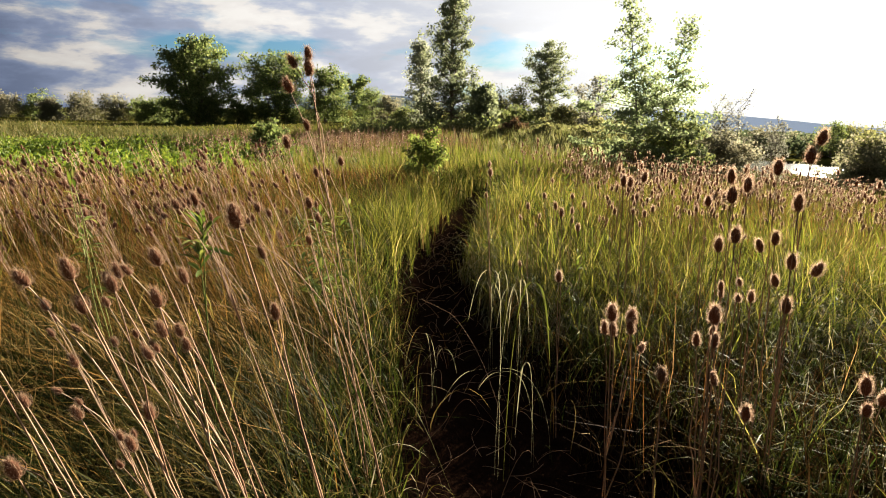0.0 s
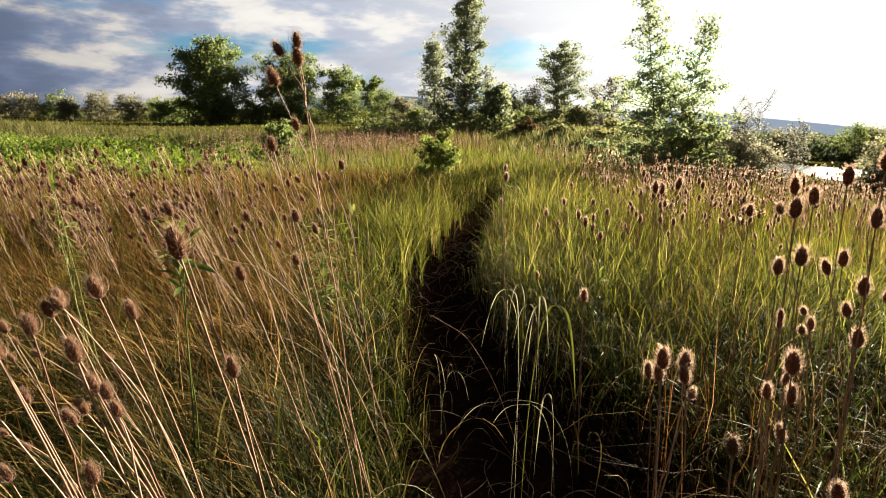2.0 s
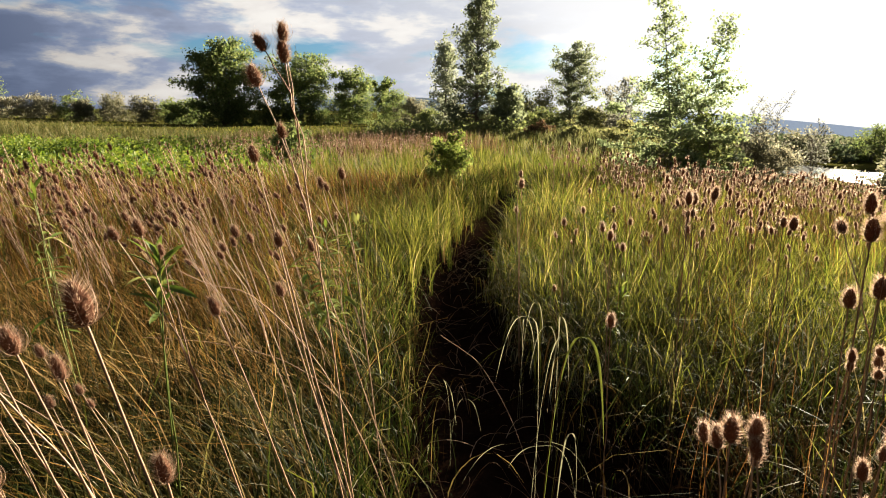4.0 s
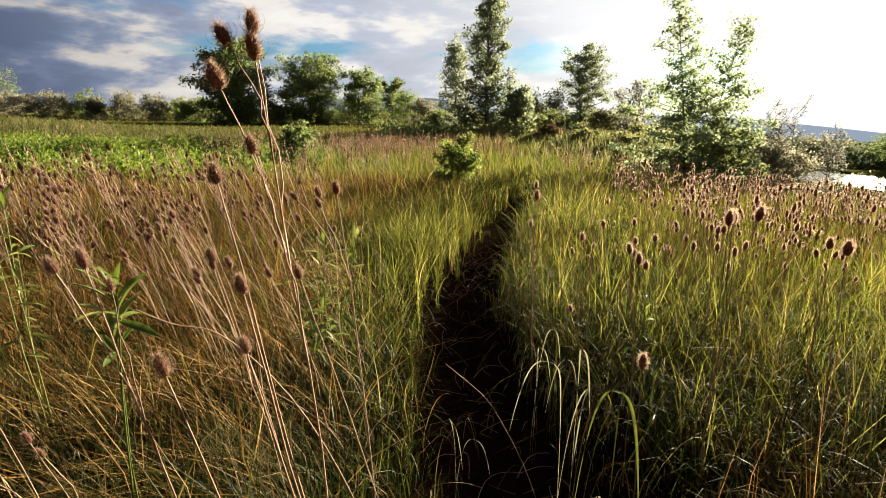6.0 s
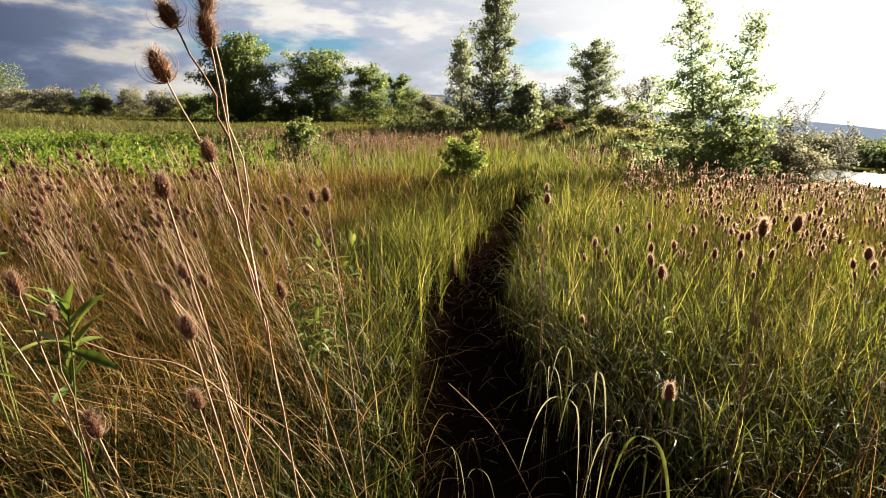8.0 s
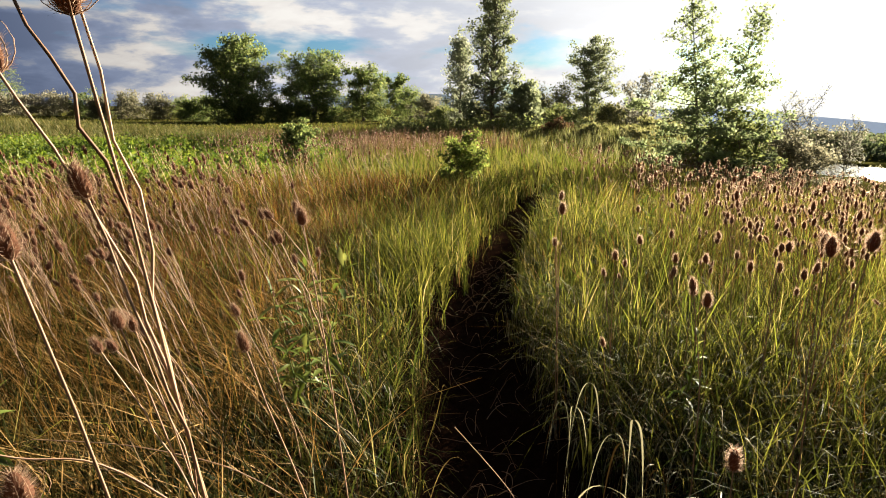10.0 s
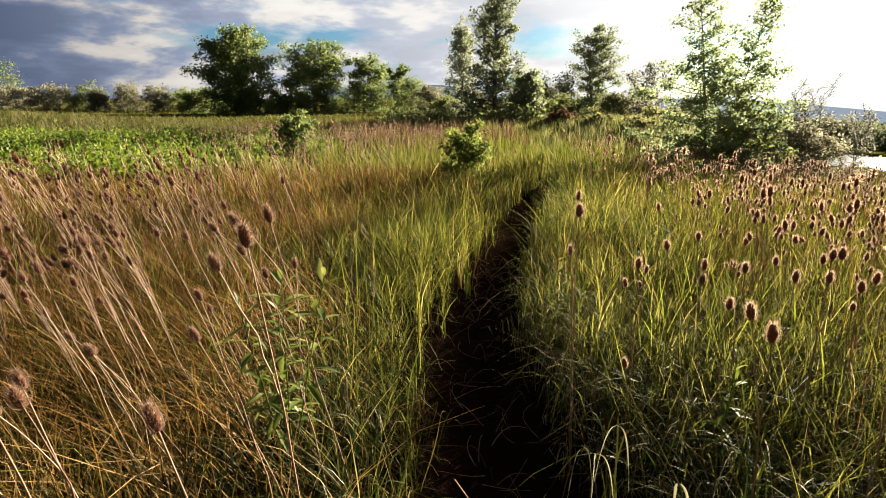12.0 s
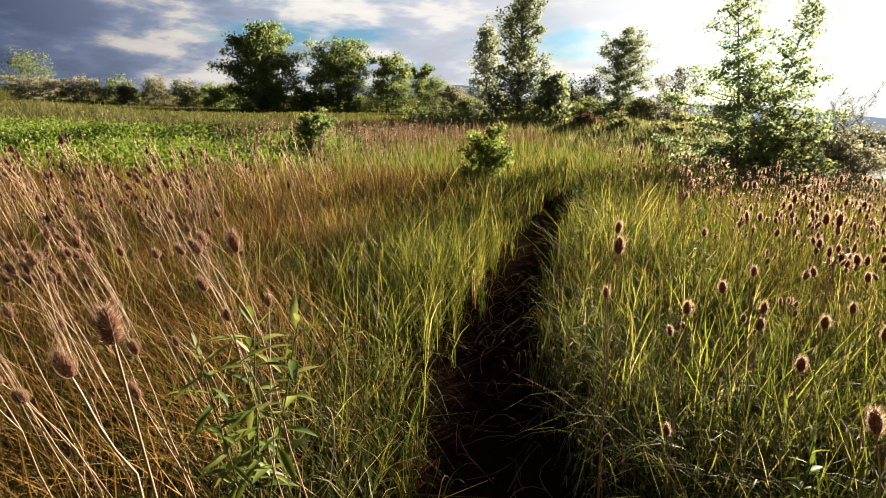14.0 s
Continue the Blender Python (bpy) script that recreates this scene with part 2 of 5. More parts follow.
def ground_material():
    m, N, L = material("earth_and_thatch")
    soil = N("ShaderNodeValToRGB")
    # dark earth; the trail's shade is put into this near-black colour too
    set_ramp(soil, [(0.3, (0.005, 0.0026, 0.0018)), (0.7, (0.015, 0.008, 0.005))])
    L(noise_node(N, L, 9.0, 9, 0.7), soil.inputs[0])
    thatch = N("ShaderNodeValToRGB")
    set_ramp(thatch, [(0.3, (0.035, 0.035, 0.010)), (0.55, (0.06, 0.06, 0.014)), (0.75, (0.12, 0.085, 0.03))])
    L(noise_node(N, L, 1.4, 9, 0.7), thatch.inputs[0])
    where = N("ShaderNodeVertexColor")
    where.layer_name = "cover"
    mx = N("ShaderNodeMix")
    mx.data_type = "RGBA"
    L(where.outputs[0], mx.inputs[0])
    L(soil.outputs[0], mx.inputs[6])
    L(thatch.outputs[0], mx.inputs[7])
    p = N("ShaderNodeBsdfPrincipled")
    L(mx.outputs[2], p.inputs["Base Color"])
    p.inputs["Roughness"].default_value = 0.95
    p.inputs["Specular IOR Level"].default_value = 0.0
    bp = N("ShaderNodeBump")
    bp.inputs["Strength"].default_value, bp.inputs["Distance"].default_value = 0.7, 0.03
    L(noise_node(N, L, 30.0, 8, 0.7), bp.inputs["Height"])
    L(bp.outputs[0], p.inputs["Normal"])
    L(p.outputs[0], N("ShaderNodeOutputMaterial").inputs[0])
    return m


def water_material():
    m, N, L = material("river_water")
    p = N("ShaderNodeBsdfPrincipled")
    p.inputs["Base Color"].default_value = (0.06, 0.075, 0.07, 1)
    p.inputs["Roughness"].default_value = 0.12
    p.inputs["IOR"].default_value = 1.33
    bp = N("ShaderNodeBump")
    bp.inputs["Strength"].default_value, bp.inputs["Distance"].default_value = 0.25, 0.02
    L(noise_node(N, L, 3.0, 4), bp.inputs["Height"])
    L(bp.outputs[0], p.inputs["Normal"])
    L(p.outputs[0], N("ShaderNodeOutputMaterial").inputs[0])
    return m


EARTH, WATER = ground_material(), water_material()
HILL = solid_material("hazy_hill", (0.60, 0.68, 0.80), (0.68, 0.75, 0.84), 0.01, 1.0, 0.0, 1.0, 0.0, haze=0.1)
HILL_GREEN = solid_material("wooded_hill", (0.07, 0.11, 0.07), (0.14, 0.18, 0.11), 0.05, 1.0, 0.0, 1.0, 0.0, haze=0.06)


# ---- shape helpers ----
RNG = np.random.default_rng(7)


def quad_mesh(name, verts, quads, mat):
    """A mesh from arrays of vertices and four-cornered faces."""
    me = bpy.data.meshes.new(name)
    verts, quads = np.asarray(verts, np.float32), np.asarray(quads, np.int32)
    me.vertices.add(len(verts))
    me.vertices.foreach_set("co", verts.ravel())
    me.loops.add(quads.size)
    me.loops.foreach_set("vertex_index", quads.ravel())
    me.polygons.add(len(quads))
    me.polygons.foreach_set("loop_start", np.arange(0, quads.size, 4, dtype=np.int32))
    me.update(calc_edges=True)
    me.materials.append(mat)
    return me


def thing(name, label, category, group="", kind="", at=None):
    ob = new(name)
    if at is not None:
        ob.matrix_basis = at
    return tagged(ob, label, category, group, kind)


def child(name, me, parent, basis=None, label=""):
    ob = new(name, me)
    ob.parent = parent
    if basis is not None:
        ob.matrix_basis = basis
    return tagged(ob, label) if label else ob


def smooth_faces(me):
    me.polygons.foreach_set("use_smooth", np.ones(len(me.polygons), bool))
    return me


def sstep(a, b, v):
    u = np.clip((np.asarray(v, float) - a) / (b - a), 0, 1)
    return u * u * (3 - 2 * u)


def tubes(lines, sides=5):
    """Vertices and faces of tapering tubes along lines of (points, radii)."""
    verts, quads, at = [], [], 0
    ring = np.linspace(0, 2 * np.pi, sides, endpoint=False)
    for points, radii in lines:
        points = np.asarray(points, float)
        way = np.gradient(points, axis=0)
        way /= np.linalg.norm(way, axis=1)[:, None] + 1e-9
        side = np.cross(way, (0.31, 0.95, 0.05))
        side /= np.linalg.norm(side, axis=1)[:, None] + 1e-9
        up = np.cross(way, side)
        r = np.asarray(radii, float)[:, None, None]
        v = points[:, None] + r * (np.cos(ring)[None, :, None] * side[:, None] + np.sin(ring)[None, :, None] * up[:, None])
        verts.append(v.reshape(-1, 3))
        n = len(points)
        i, j = np.meshgrid(np.arange(n - 1), np.arange(sides), indexing="ij")
        k = (j + 1) % sides
        quads.append(at + np.stack([i * sides + j, i * sides + k, (i + 1) * sides + k, (i + 1) * sides + j], -1).reshape(-1, 4))
        at += n * sides
    return np.concatenate(verts), np.concatenate(quads)


def blades(root, height, width, lean_az, lean, droop, segs, twist=0.5, taper=0.75, rng=RNG):
    """Grass blades as curved tapering strips. lean: how far the tip goes sideways, and droop how far it hangs, as shares of the height."""
    n = len(root)
    u = np.linspace(0, 1, segs + 1)[None, :]
    reach = height[:, None] * (lean[:, None] * u ** 1.7)
    z = height[:, None] * (u - droop[:, None] * u ** 3.2)
    wob = rng.normal(0, 0.045, (n, 1)) * height[:, None] * np.sin(u * 5 + rng.uniform(0, 6, (n, 1)))
    ca, sa = np.cos(lean_az)[:, None], np.sin(lean_az)[:, None]
    spine = np.stack([root[:, :1] + ca * reach - sa * wob, root[:, 1:2] + sa * reach + ca * wob, root[:, 2:3] + z], -1)
    ta = lean_az + np.pi / 2 + rng.normal(0, twist, n)
    half = 0.5 * width[:, None] * np.clip(1.0 - u ** 2 * 0.97, 0.03, 1) ** taper * np.clip(0.55 + 2.5 * u, 0, 1)
    side = np.stack([np.cos(ta), np.sin(ta), rng.normal(0, 0.15, n)], -1)[:, None, :] * half[..., None]
    verts = np.stack([spine - side, spine + side], 2).reshape(-1, 3)
    base = (np.arange(n) * 2 * (segs + 1))[:, None] + (np.arange(segs) * 2)[None, :]
    quads = np.stack([base, base + 1, base + 3, base + 2], -1).reshape(-1, 4)
    return verts, quads


def leaf_quads(centre, size, rng, stretch=1.6, up=0.0):
    """Small diamond leaves at the given centres, turned at random."""
    n = len(centre)
    a = rng.normal(0, 1, (n, 3))
    a[:, 2] += up
    a /= np.linalg.norm(a, axis=1)[:, None]
    b = np.cross(a, rng.normal(0, 1, (n, 3)))
    b /= np.linalg.norm(b, axis=1)[:, None] + 1e-9
    nrm = np.cross(a, b)
    s = np.asarray(size)[:, None]
    v = np.stack([centre - a * s * stretch / 2, centre + b * s / 2 + nrm * s * 0.12, centre + a * s * stretch / 2, centre - b * s / 2 + nrm * s * 0.12], 1)
    return v.reshape(-1, 3), np.arange(4 * n).reshape(-1, 4)


# ---- the ground ----
def trail(y):
    """The middle line of the trodden trail."""
    return np.interp(y, [-3, 0, 2, 3.4, 4.4, 5.2, 5.7, 6.3, 7.2, 9, 11.3, 14, 18, 24], [0.40, 0.40, 0.39, 0.29, 0.26, 0.29, 0.44, 0.575, 0.77, 1.25, 1.88, 2.5, 2.9, 2.8])


def trail_half(y):
    return np.interp(y, [0, 2, 3.4, 4.4, 5.2, 5.7, 6.3, 8, 11, 13], [0.38, 0.37, 0.32, 0.30, 0.27, 0.23, 0.22, 0.26, 0.26, 0.05])


def height(x, y):
    x, y = np.asarray(x, float), np.asarray(y, float)
    h = -0.32 * sstep(7, 17, y) * (1 - sstep(23, 33, y))
    h = h - 0.105 * np.clip(x - 2.0, 0, 14) * sstep(1, 6, y) * (1 - 0.85 * sstep(22, 30, y) * (1 - sstep(12, 17, x)))
    # bank behind the meadow
    h = h + 0.45 * sstep(22, 34, y) * (1 - sstep(-28, -17, x)) * (1 - 0.8 * sstep(38, 52, y) * sstep(-44, -38, x))
    # scrubby rise beyond the trail
    h = h + 0.35 * np.exp(-((x - 8.0) / 4.5) ** 2 - ((y - 28.0) / 4.0) ** 2)
    # river bed
    s = x + 0.55 * (y - 33)
    h = h - 1.5 * sstep(20.9, 22.5, s) * (1 - sstep(27.2, 28.6, s)) * sstep(6, 12, y) * (1 - sstep(38.5, 41.0, y))
    h = h - 0.40 * sstep(13, 19, x) * sstep(19, 26, y) * (1 - sstep(40, 46, y))
    # the land falls away beyond the river
    far = np.hypot(x, y)
    az = np.arctan2(x, np.maximum(y, 1e-3))
    h = h - 0.034 * np.clip(far - 45, 0, None) * sstep(radians(14), radians(27), az)
    bump = 0.03 * np.sin(x * 3.1 + 1.3 * np.sin(y * 1.7)) * np.sin(y * 2.6 + 0.7)
    return h + bump * sstep(0.2, 0.6, np.abs(x - trail(y))) - 0.05 * np.exp(-((x - trail(y)) / 0.22) ** 2) * (y < 14)


def build_ground():
    gx = np.unique(np.concatenate([np.arange(-3, 5, 0.12), np.arange(-10, 12, 0.4), np.arange(-45, 60, 1.5), np.geomspace(60, 2600, 26), -np.geomspace(45, 2600, 26)]).round(3))
    gy = np.unique(np.concatenate([np.arange(-1, 9, 0.16), np.arange(9, 20, 0.4), np.arange(-12, 60, 1.2), np.geomspace(60, 2600, 26), -np.geomspace(12, 900, 14)]).round(3))
    X, Y = np.meshgrid(gx, gy, indexing="ij")
    V = np.stack([X, Y, height(X, Y)], -1).reshape(-1, 3)
    i, j = np.meshgrid(np.arange(len(gx) - 1), np.arange(len(gy) - 1), indexing="ij")
    b = len(gy)
    Q = np.stack([i * b + j, (i + 1) * b + j, (i + 1) * b + j + 1, i * b + j + 1], -1).reshape(-1, 4)
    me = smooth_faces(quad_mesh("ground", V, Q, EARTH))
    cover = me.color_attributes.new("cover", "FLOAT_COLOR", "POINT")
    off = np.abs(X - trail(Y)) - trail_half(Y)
    # the near-black soil tone reaches past the trail, imitating shade at its edges
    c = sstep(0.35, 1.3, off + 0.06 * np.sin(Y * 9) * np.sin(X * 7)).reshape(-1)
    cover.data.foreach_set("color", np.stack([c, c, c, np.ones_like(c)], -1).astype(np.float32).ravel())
    tagged(new("ground", me), "meadow soil, bare along a narrow trodden trail and darkened for its shade", "ground", kind="structure")
    # river
    wx = np.linspace(20.2, 29.0, 12)
    wy = np.linspace(5, 42, 40)
    X, Y = np.meshgrid(wx, wy, indexing="ij")
    X = X - 0.55 * (Y - 33)
    V = np.stack([X, Y, np.full_like(X, -2.0)], -1).reshape(-1, 3)
    i, j = np.meshgrid(np.arange(len(wx) - 1), np.arange(len(wy) - 1), indexing="ij")
    b = len(wy)
    Q = np.stack([i * b + j, (i + 1) * b + j, (i + 1) * b + j + 1, i * b + j + 1], -1).reshape(-1, 4)
    tagged(new("water", quad_mesh("water", V, Q, WATER)), "calm river glaring white under the low sun", "river", kind="structure")


build_ground()


def ridge(name, mat, label, az0, az1, dist, peak, seed, bottom=-120):
    """A far range of hills, a solid strip of land with an uneven crest."""
    rng = np.random.default_rng(seed)
    a = np.radians(np.linspace(az0, az1, 90))
    u = np.linspace(0, 1, 90)
    crest = sum(rng.normal(0, 1) / k * np.sin(2 * np.pi * k * u + rng.uniform(0, 6)) for k in range(1, 14))
    crest = peak(u) + crest * 0.06 * np.abs(peak(u) - bottom * 0.05)
    rows = []
    for back, lift in ((0.0, None), (0.06, 0.0), (0.2, -0.35)):
        r = dist * (1 + back)
        z = np.full_like(a, bottom) if lift is None else crest + lift * np.abs(crest)
        rows.append(np.stack([r * np.sin(a), r * np.cos(a), z], -1))
    V = np.concatenate(rows)
    i, j = np.meshgrid(np.arange(2), np.arange(89), indexing="ij")
    Q = np.stack([i * 90 + j, i * 90 + j + 1, (i + 1) * 90 + j + 1, (i + 1) * 90 + j], -1).reshape(-1, 4)
    tagged(new(name, smooth_faces(quad_mesh(name, V, Q, mat))), label, "hills", kind="structure")


ridge("backdrop_hills", HILL, "long blue hazy ridge far beyond the river", 12, 62, 1300, lambda u: np.clip(-6 - 95 * (u - 0.37), -42, 0), 3, -160)
ridge("backdrop_hills", HILL_GREEN, "low wooded hill far behind the meadow trees", -16, 8, 900, lambda u: 24 * np.sin(np.pi * u) ** 1.2 + 2, 5, -20)


# ---- trees and shrubs ----
def tree_meshes(name, h, w, bark, leaf, seed, crown_from=0.1, profile=None, limbs=40, rise=0.7, leaves=6000, leaf_size=0.16, clump=0.3,
                twigs=4, trunk_r=None, stems=1, lean=0.0, stretch=1.5, stem_spread=0.12, apart=True, fork=None, fork_top=0.78, weight=0.5):
    """Trunk, branches and crown of one tree, standing at its own origin."""
    rng = np.random.default_rng(seed)
    profile = profile or (lambda u: math.sin(math.pi * min(1, 0.12 + 0.88 * u)) ** 0.7)
    trunk_r = trunk_r or h * 0.018
    trunk_lines, limb_lines, centres, amount = [], [], [], []
    axes = []
    for s in range(stems):
        a = rng.uniform(0, 6.28)
        top = h * (0.97 if s == 0 else rng.uniform(0.7, 0.93))
        if fork is not None:
            a, top = fork + math.pi * (s == 0), h * (0.97 if s == 0 else fork_top)
        spread = 0 if stems == 1 else w * stem_spread * rng.uniform(0.5, 1.3)
        u = np.linspace(0, 1, 12)
        bend = rng.normal(0, 0.012 * h, 2)
        pts = np.stack([np.cos(a) * spread * u ** 0.8 + bend[0] * np.sin(3 * u) + lean * h * u ** 2,
                        np.sin(a) * spread * u ** 0.8 + bend[1] * np.sin(4 * u), top * u - 0.15], -1)
        axes.append(pts)
        trunk_lines.append((pts, trunk_r * (1 - 0.93 * u) * (1 if s == 0 else 0.75)))
    for i in range(limbs):
        axis = axes[i % stems]
        u = crown_from + (1 - crown_from) * ((i + rng.uniform(0, 1)) / limbs) ** 0.9
        f = u * 11
        k = min(int(f), 10)
        start = axis[k] + (axis[k + 1] - axis[k]) * (f - k)
        az = i * 2.399 + rng.normal(0, 0.35)
        long = max(0.06 * w, 0.5 * w * profile(u) * rng.uniform(0.65, 1.12))
        t = np.linspace(0, 1, 6)
        out = np.array([np.cos(az), np.sin(az), 0])
        pts = start + out * (long * t)[:, None] + np.array([0, 0, 1]) * (long * rise * (1.45 * u - 0.15) * t ** 1.3 * rng.uniform(0.6, 1.2))[:, None]
        pts += rng.normal(0, 0.03 * long, pts.shape) * t[:, None]
        limb_lines.append((pts, trunk_r * 0.32 * (1 - 0.5 * u) * (1 - 0.85 * t) + 0.004))
        for _ in range(twigs):
            v = rng.uniform(0.25, 1.0)
            p = pts[min(int(v * 5), 4)] + (pts[min(int(v * 5) + 1, 5)] - pts[min(int(v * 5), 4)]) * (v * 5 % 1)
            d = out * rng.uniform(0.2, 1) + np.array([rng.normal(0, 0.7), rng.normal(0, 0.7), rng.uniform(0, 1) * rise + 0.1])
            d *= long * rng.uniform(0.12, 0.38) / np.linalg.norm(d)
            q = np.stack([p, p + d * 0.5 + rng.normal(0, 0.02 * long, 3), p + d])
            limb_lines.append((q, np.array([0.007, 0.006, 0.004]) * max(1.0, h / 6)))
            centres += [p + d * 0.6, p + d]
            amount += [0.5 * (long / w) ** weight, (long / w) ** weight]
    centres, amount = np.array(centres), np.array(amount)
    pick = rng.choice(len(centres), leaves, p=amount / amount.sum())
    spread = clump * (0.6 + 0.8 * rng.random(len(centres)))[pick]
    cloud = centres[pick] + np.clip(rng.normal(0, 1, (leaves, 3)), -1.5, 1.5) * spread[:, None] * np.array([1, 1, 0.75])
    cloud[:, 2] = np.maximum(cloud[:, 2], 0.1)
    # bring the grown tree to its true height and breadth
    tall = np.percentile(cloud[:, 2], 99.6)
    middle = np.median(cloud[:, :2], 0)
    across = np.percentile(np.abs(cloud[:, :2] - middle), 98.5) * 2
    fit = np.array([w / across, w / across, h / tall])
    cloud = cloud * fit
    trunk_lines = [(p * fit, r) for p, r in trunk_lines]
    limb_lines = [(p * fit, r) for p, r in limb_lines]
    if not apart:
        return (smooth_faces(quad_mesh(name + "_stem", *tubes(trunk_lines + limb_lines, 4), bark)), [],
                quad_mesh(name + "_crown", *leaf_quads(cloud, leaf_size * rng.uniform(0.6, 1.3, leaves), rng, stretch), leaf))
    per = twigs + 1
    limb_meshes = [quad_mesh("branch", *tubes(limb_lines[i * per:(i + 1) * per], 4), bark) for i in range(limbs)]
    return (smooth_faces(quad_mesh(name + "_trunk", *tubes(trunk_lines, 7), bark)), limb_meshes,
            quad_mesh(name + "_crown", *leaf_quads(cloud, leaf_size * rng.uniform(0.6, 1.3, leaves), rng, stretch), leaf))


def plant_tree(name, label, category, x, y, h, w, bark, leaf, seed, turn=0.0, group="", z=None, **shape):
    ob = thing(name, label, category, group, at=pose(x, y, float(height(x, y)) if z is None else z, 0, 0, turn))
    trunk, limbs, crown = tree_meshes(name, h, w, bark, leaf, seed, **shape)
    child("trunk" if limbs else "stem", trunk, ob)
    for me in limbs:
        child("branch", me, ob)
    child("crown", crown, ob)
    return ob


vase = lambda u: 0.5 + 0.75 * math.sin(math.pi * min(1.0, u) ** 1.3) if u < 0.95 else 0.25
dome = lambda u: math.sqrt(max(0.04, 1 - (1.02 * u - 0.32) ** 2 / 0.5))
column = lambda u: 0.95 * (1 - u) ** 0.55 + 0.12
round_bush = lambda u: math.sqrt(max(0.05, 1 - (u * 0.95) ** 2))

plant_tree("broadleaf_tree", "large dense dark green cottonwood standing behind the meadow bank", "tree", -20.0, 56.0, 8.2, 6.3, BARK, OAK_LEAF, 11, z=-0.25,
           crown_from=0.02, profile=dome, limbs=84, rise=0.6, leaves=27000, leaf_size=0.145, clump=0.36, stems=3, stem_spread=0.2)
plant_tree("broadleaf_tree", "rounded dark green tree with pale forked stems", "tree", -13.6, 60.0, 7.6, 7.3, GREY_BARK, OAK_LEAF, 12, z=-0.3,
           crown_from=0.05, profile=dome, limbs=80, rise=0.65, leaves=22000, leaf_size=0.14, clump=0.36, stems=6, stem_spread=0.24, trunk_r=0.10)
plant_tree("broadleaf_tree", "smaller dark green tree with thin bare lower stems", "tree", -9.0, 65.0, 6.4, 4.9, GREY_BARK, OAK_LEAF, 13, z=-0.35,
           crown_from=0.08, profile=dome, limbs=56, rise=0.65, leaves=12000, leaf_size=0.14, clump=0.32, stems=5, stem_spread=0.28, trunk_r=0.08)
plant_tree("broadleaf_tree", "slender open tree in front of a distant hill", "tree", -5.6, 74.0, 6.1, 3.5, GREY_BARK, OAK_LEAF, 14, z=-0.4,
           crown_from=0.2, profile=vase, limbs=30, rise=1.0, leaves=3600, leaf_size=0.18, clump=0.3, stems=3)
plant_tree("poplar_tree", "slim pale poplar with shimmering silvery leaves", "tree", 1.2, 37.2, 5.9, 2.5, GREY_BARK, PALE_POPLAR_LEAF, 21,
           crown_from=0.10, profile=column, limbs=50, rise=1.6, leaves=8000, leaf_size=0.09, clump=0.17)
plant_tree("poplar_tree", "tall poplar with a pale sparse top and dark lower crown", "tree", 3.15, 34.0, 8.0, 3.5, BARK, POPLAR_LEAF, 22,
           crown_from=0.05, profile=column, limbs=96, rise=1.3, leaves=17000, leaf_size=0.088, clump=0.16, weight=0.9)
plant_tree("poplar_tree", "dense dark poplar with a forked top", "tree", 11.7, 44.5, 6.9, 3.7, BARK, POPLAR_LEAF, 23,
           crown_from=0.06, profile=lambda u: 0.9 - 0.55 * u, limbs=70, rise=1.2, leaves=12000, leaf_size=0.105, clump=0.20, stems=2, stem_spread=0.16, fork=-0.1, fork_top=0.97)
plant_tree("young_cottonwood", "young cottonwood with a bright airy crown and open spire tops", "tree", 8.65, 18.9, 6.45, 4.5, GREY_BARK, COTTON_LEAF, 31,
           crown_from=0.06, profile=lambda u: 0.75 + 0.9 * u if u < 0.28 else 1.25 * max(0.0, 1 - u) ** 1.7 + 0.10, limbs=110, rise=0.62, leaves=15000, leaf_size=0.08, clump=0.115, weight=1.0,
           stems=2, stem_spread=0.34, fork=-0.35, fork_top=0.80, trunk_r=0.05, stretch=1.25)
plant_tree("shrub", "bright green shrub at the foot of the young cottonwood", "shrub", 9.5, 18.3, 2.6, 2.8, BARK, SHRUB_LEAF, 48,
           crown_from=0.02, profile=round_bush, limbs=46, rise=0.7, leaves=4600, leaf_size=0.085, clump=0.15, stems=6, stem_spread=0.3)
plant_tree("shrub", "green shrub beneath the tall poplar", "shrub", 4.75, 32.6, 3.1, 2.2, BARK, POPLAR_LEAF, 41,
           crown_from=0.02, profile=round_bush, limbs=36, rise=0.7, leaves=4600, leaf_size=0.12, clump=0.2, stems=4)
plant_tree("shrub", "grey sparse shrub against the bright sky", "shrub", 13.3, 37.6, 4.1, 3.0, GREY_BARK, BARE_LEAF, 42,
           crown_from=0.05, profile=round_bush, limbs=40, rise=0.8, leaves=2600, leaf_size=0.11, clump=0.2, stems=5, stem_spread=0.3)
plant_tree("bare_tree", "half-bare grey tree with fine twigs near the river", "tree", 13.9, 21.8, 3.85, 2.2, GREY_BARK, BARE_LEAF, 43,
           crown_from=0.12, profile=round_bush, limbs=60, rise=1.1, leaves=2600, leaf_size=0.05, clump=0.11, twigs=12, stems=5, stem_spread=0.35, trunk_r=0.03)
plant_tree("bare_tree", "small half-bare grey tree at the river bank", "tree", 17.3, 24.2, 3.3, 1.7, GREY_BARK, BARE_LEAF, 44,
           crown_from=0.15, profile=round_bush, limbs=46, rise=1.2, leaves=1800, leaf_size=0.05, clump=0.10, twigs=12, stems=3, stem_spread=0.35, trunk_r=0.028)
plant_tree("shrub", "grey-green willow shrub on the river bank", "shrub", 12.9, 21.0, 2.2, 2.6, GREY_BARK, SILVER_LEAF, 45,
           crown_from=0.03, profile=round_bush, limbs=44, rise=0.8, leaves=6500, leaf_size=0.07, clump=0.15, stems=6)
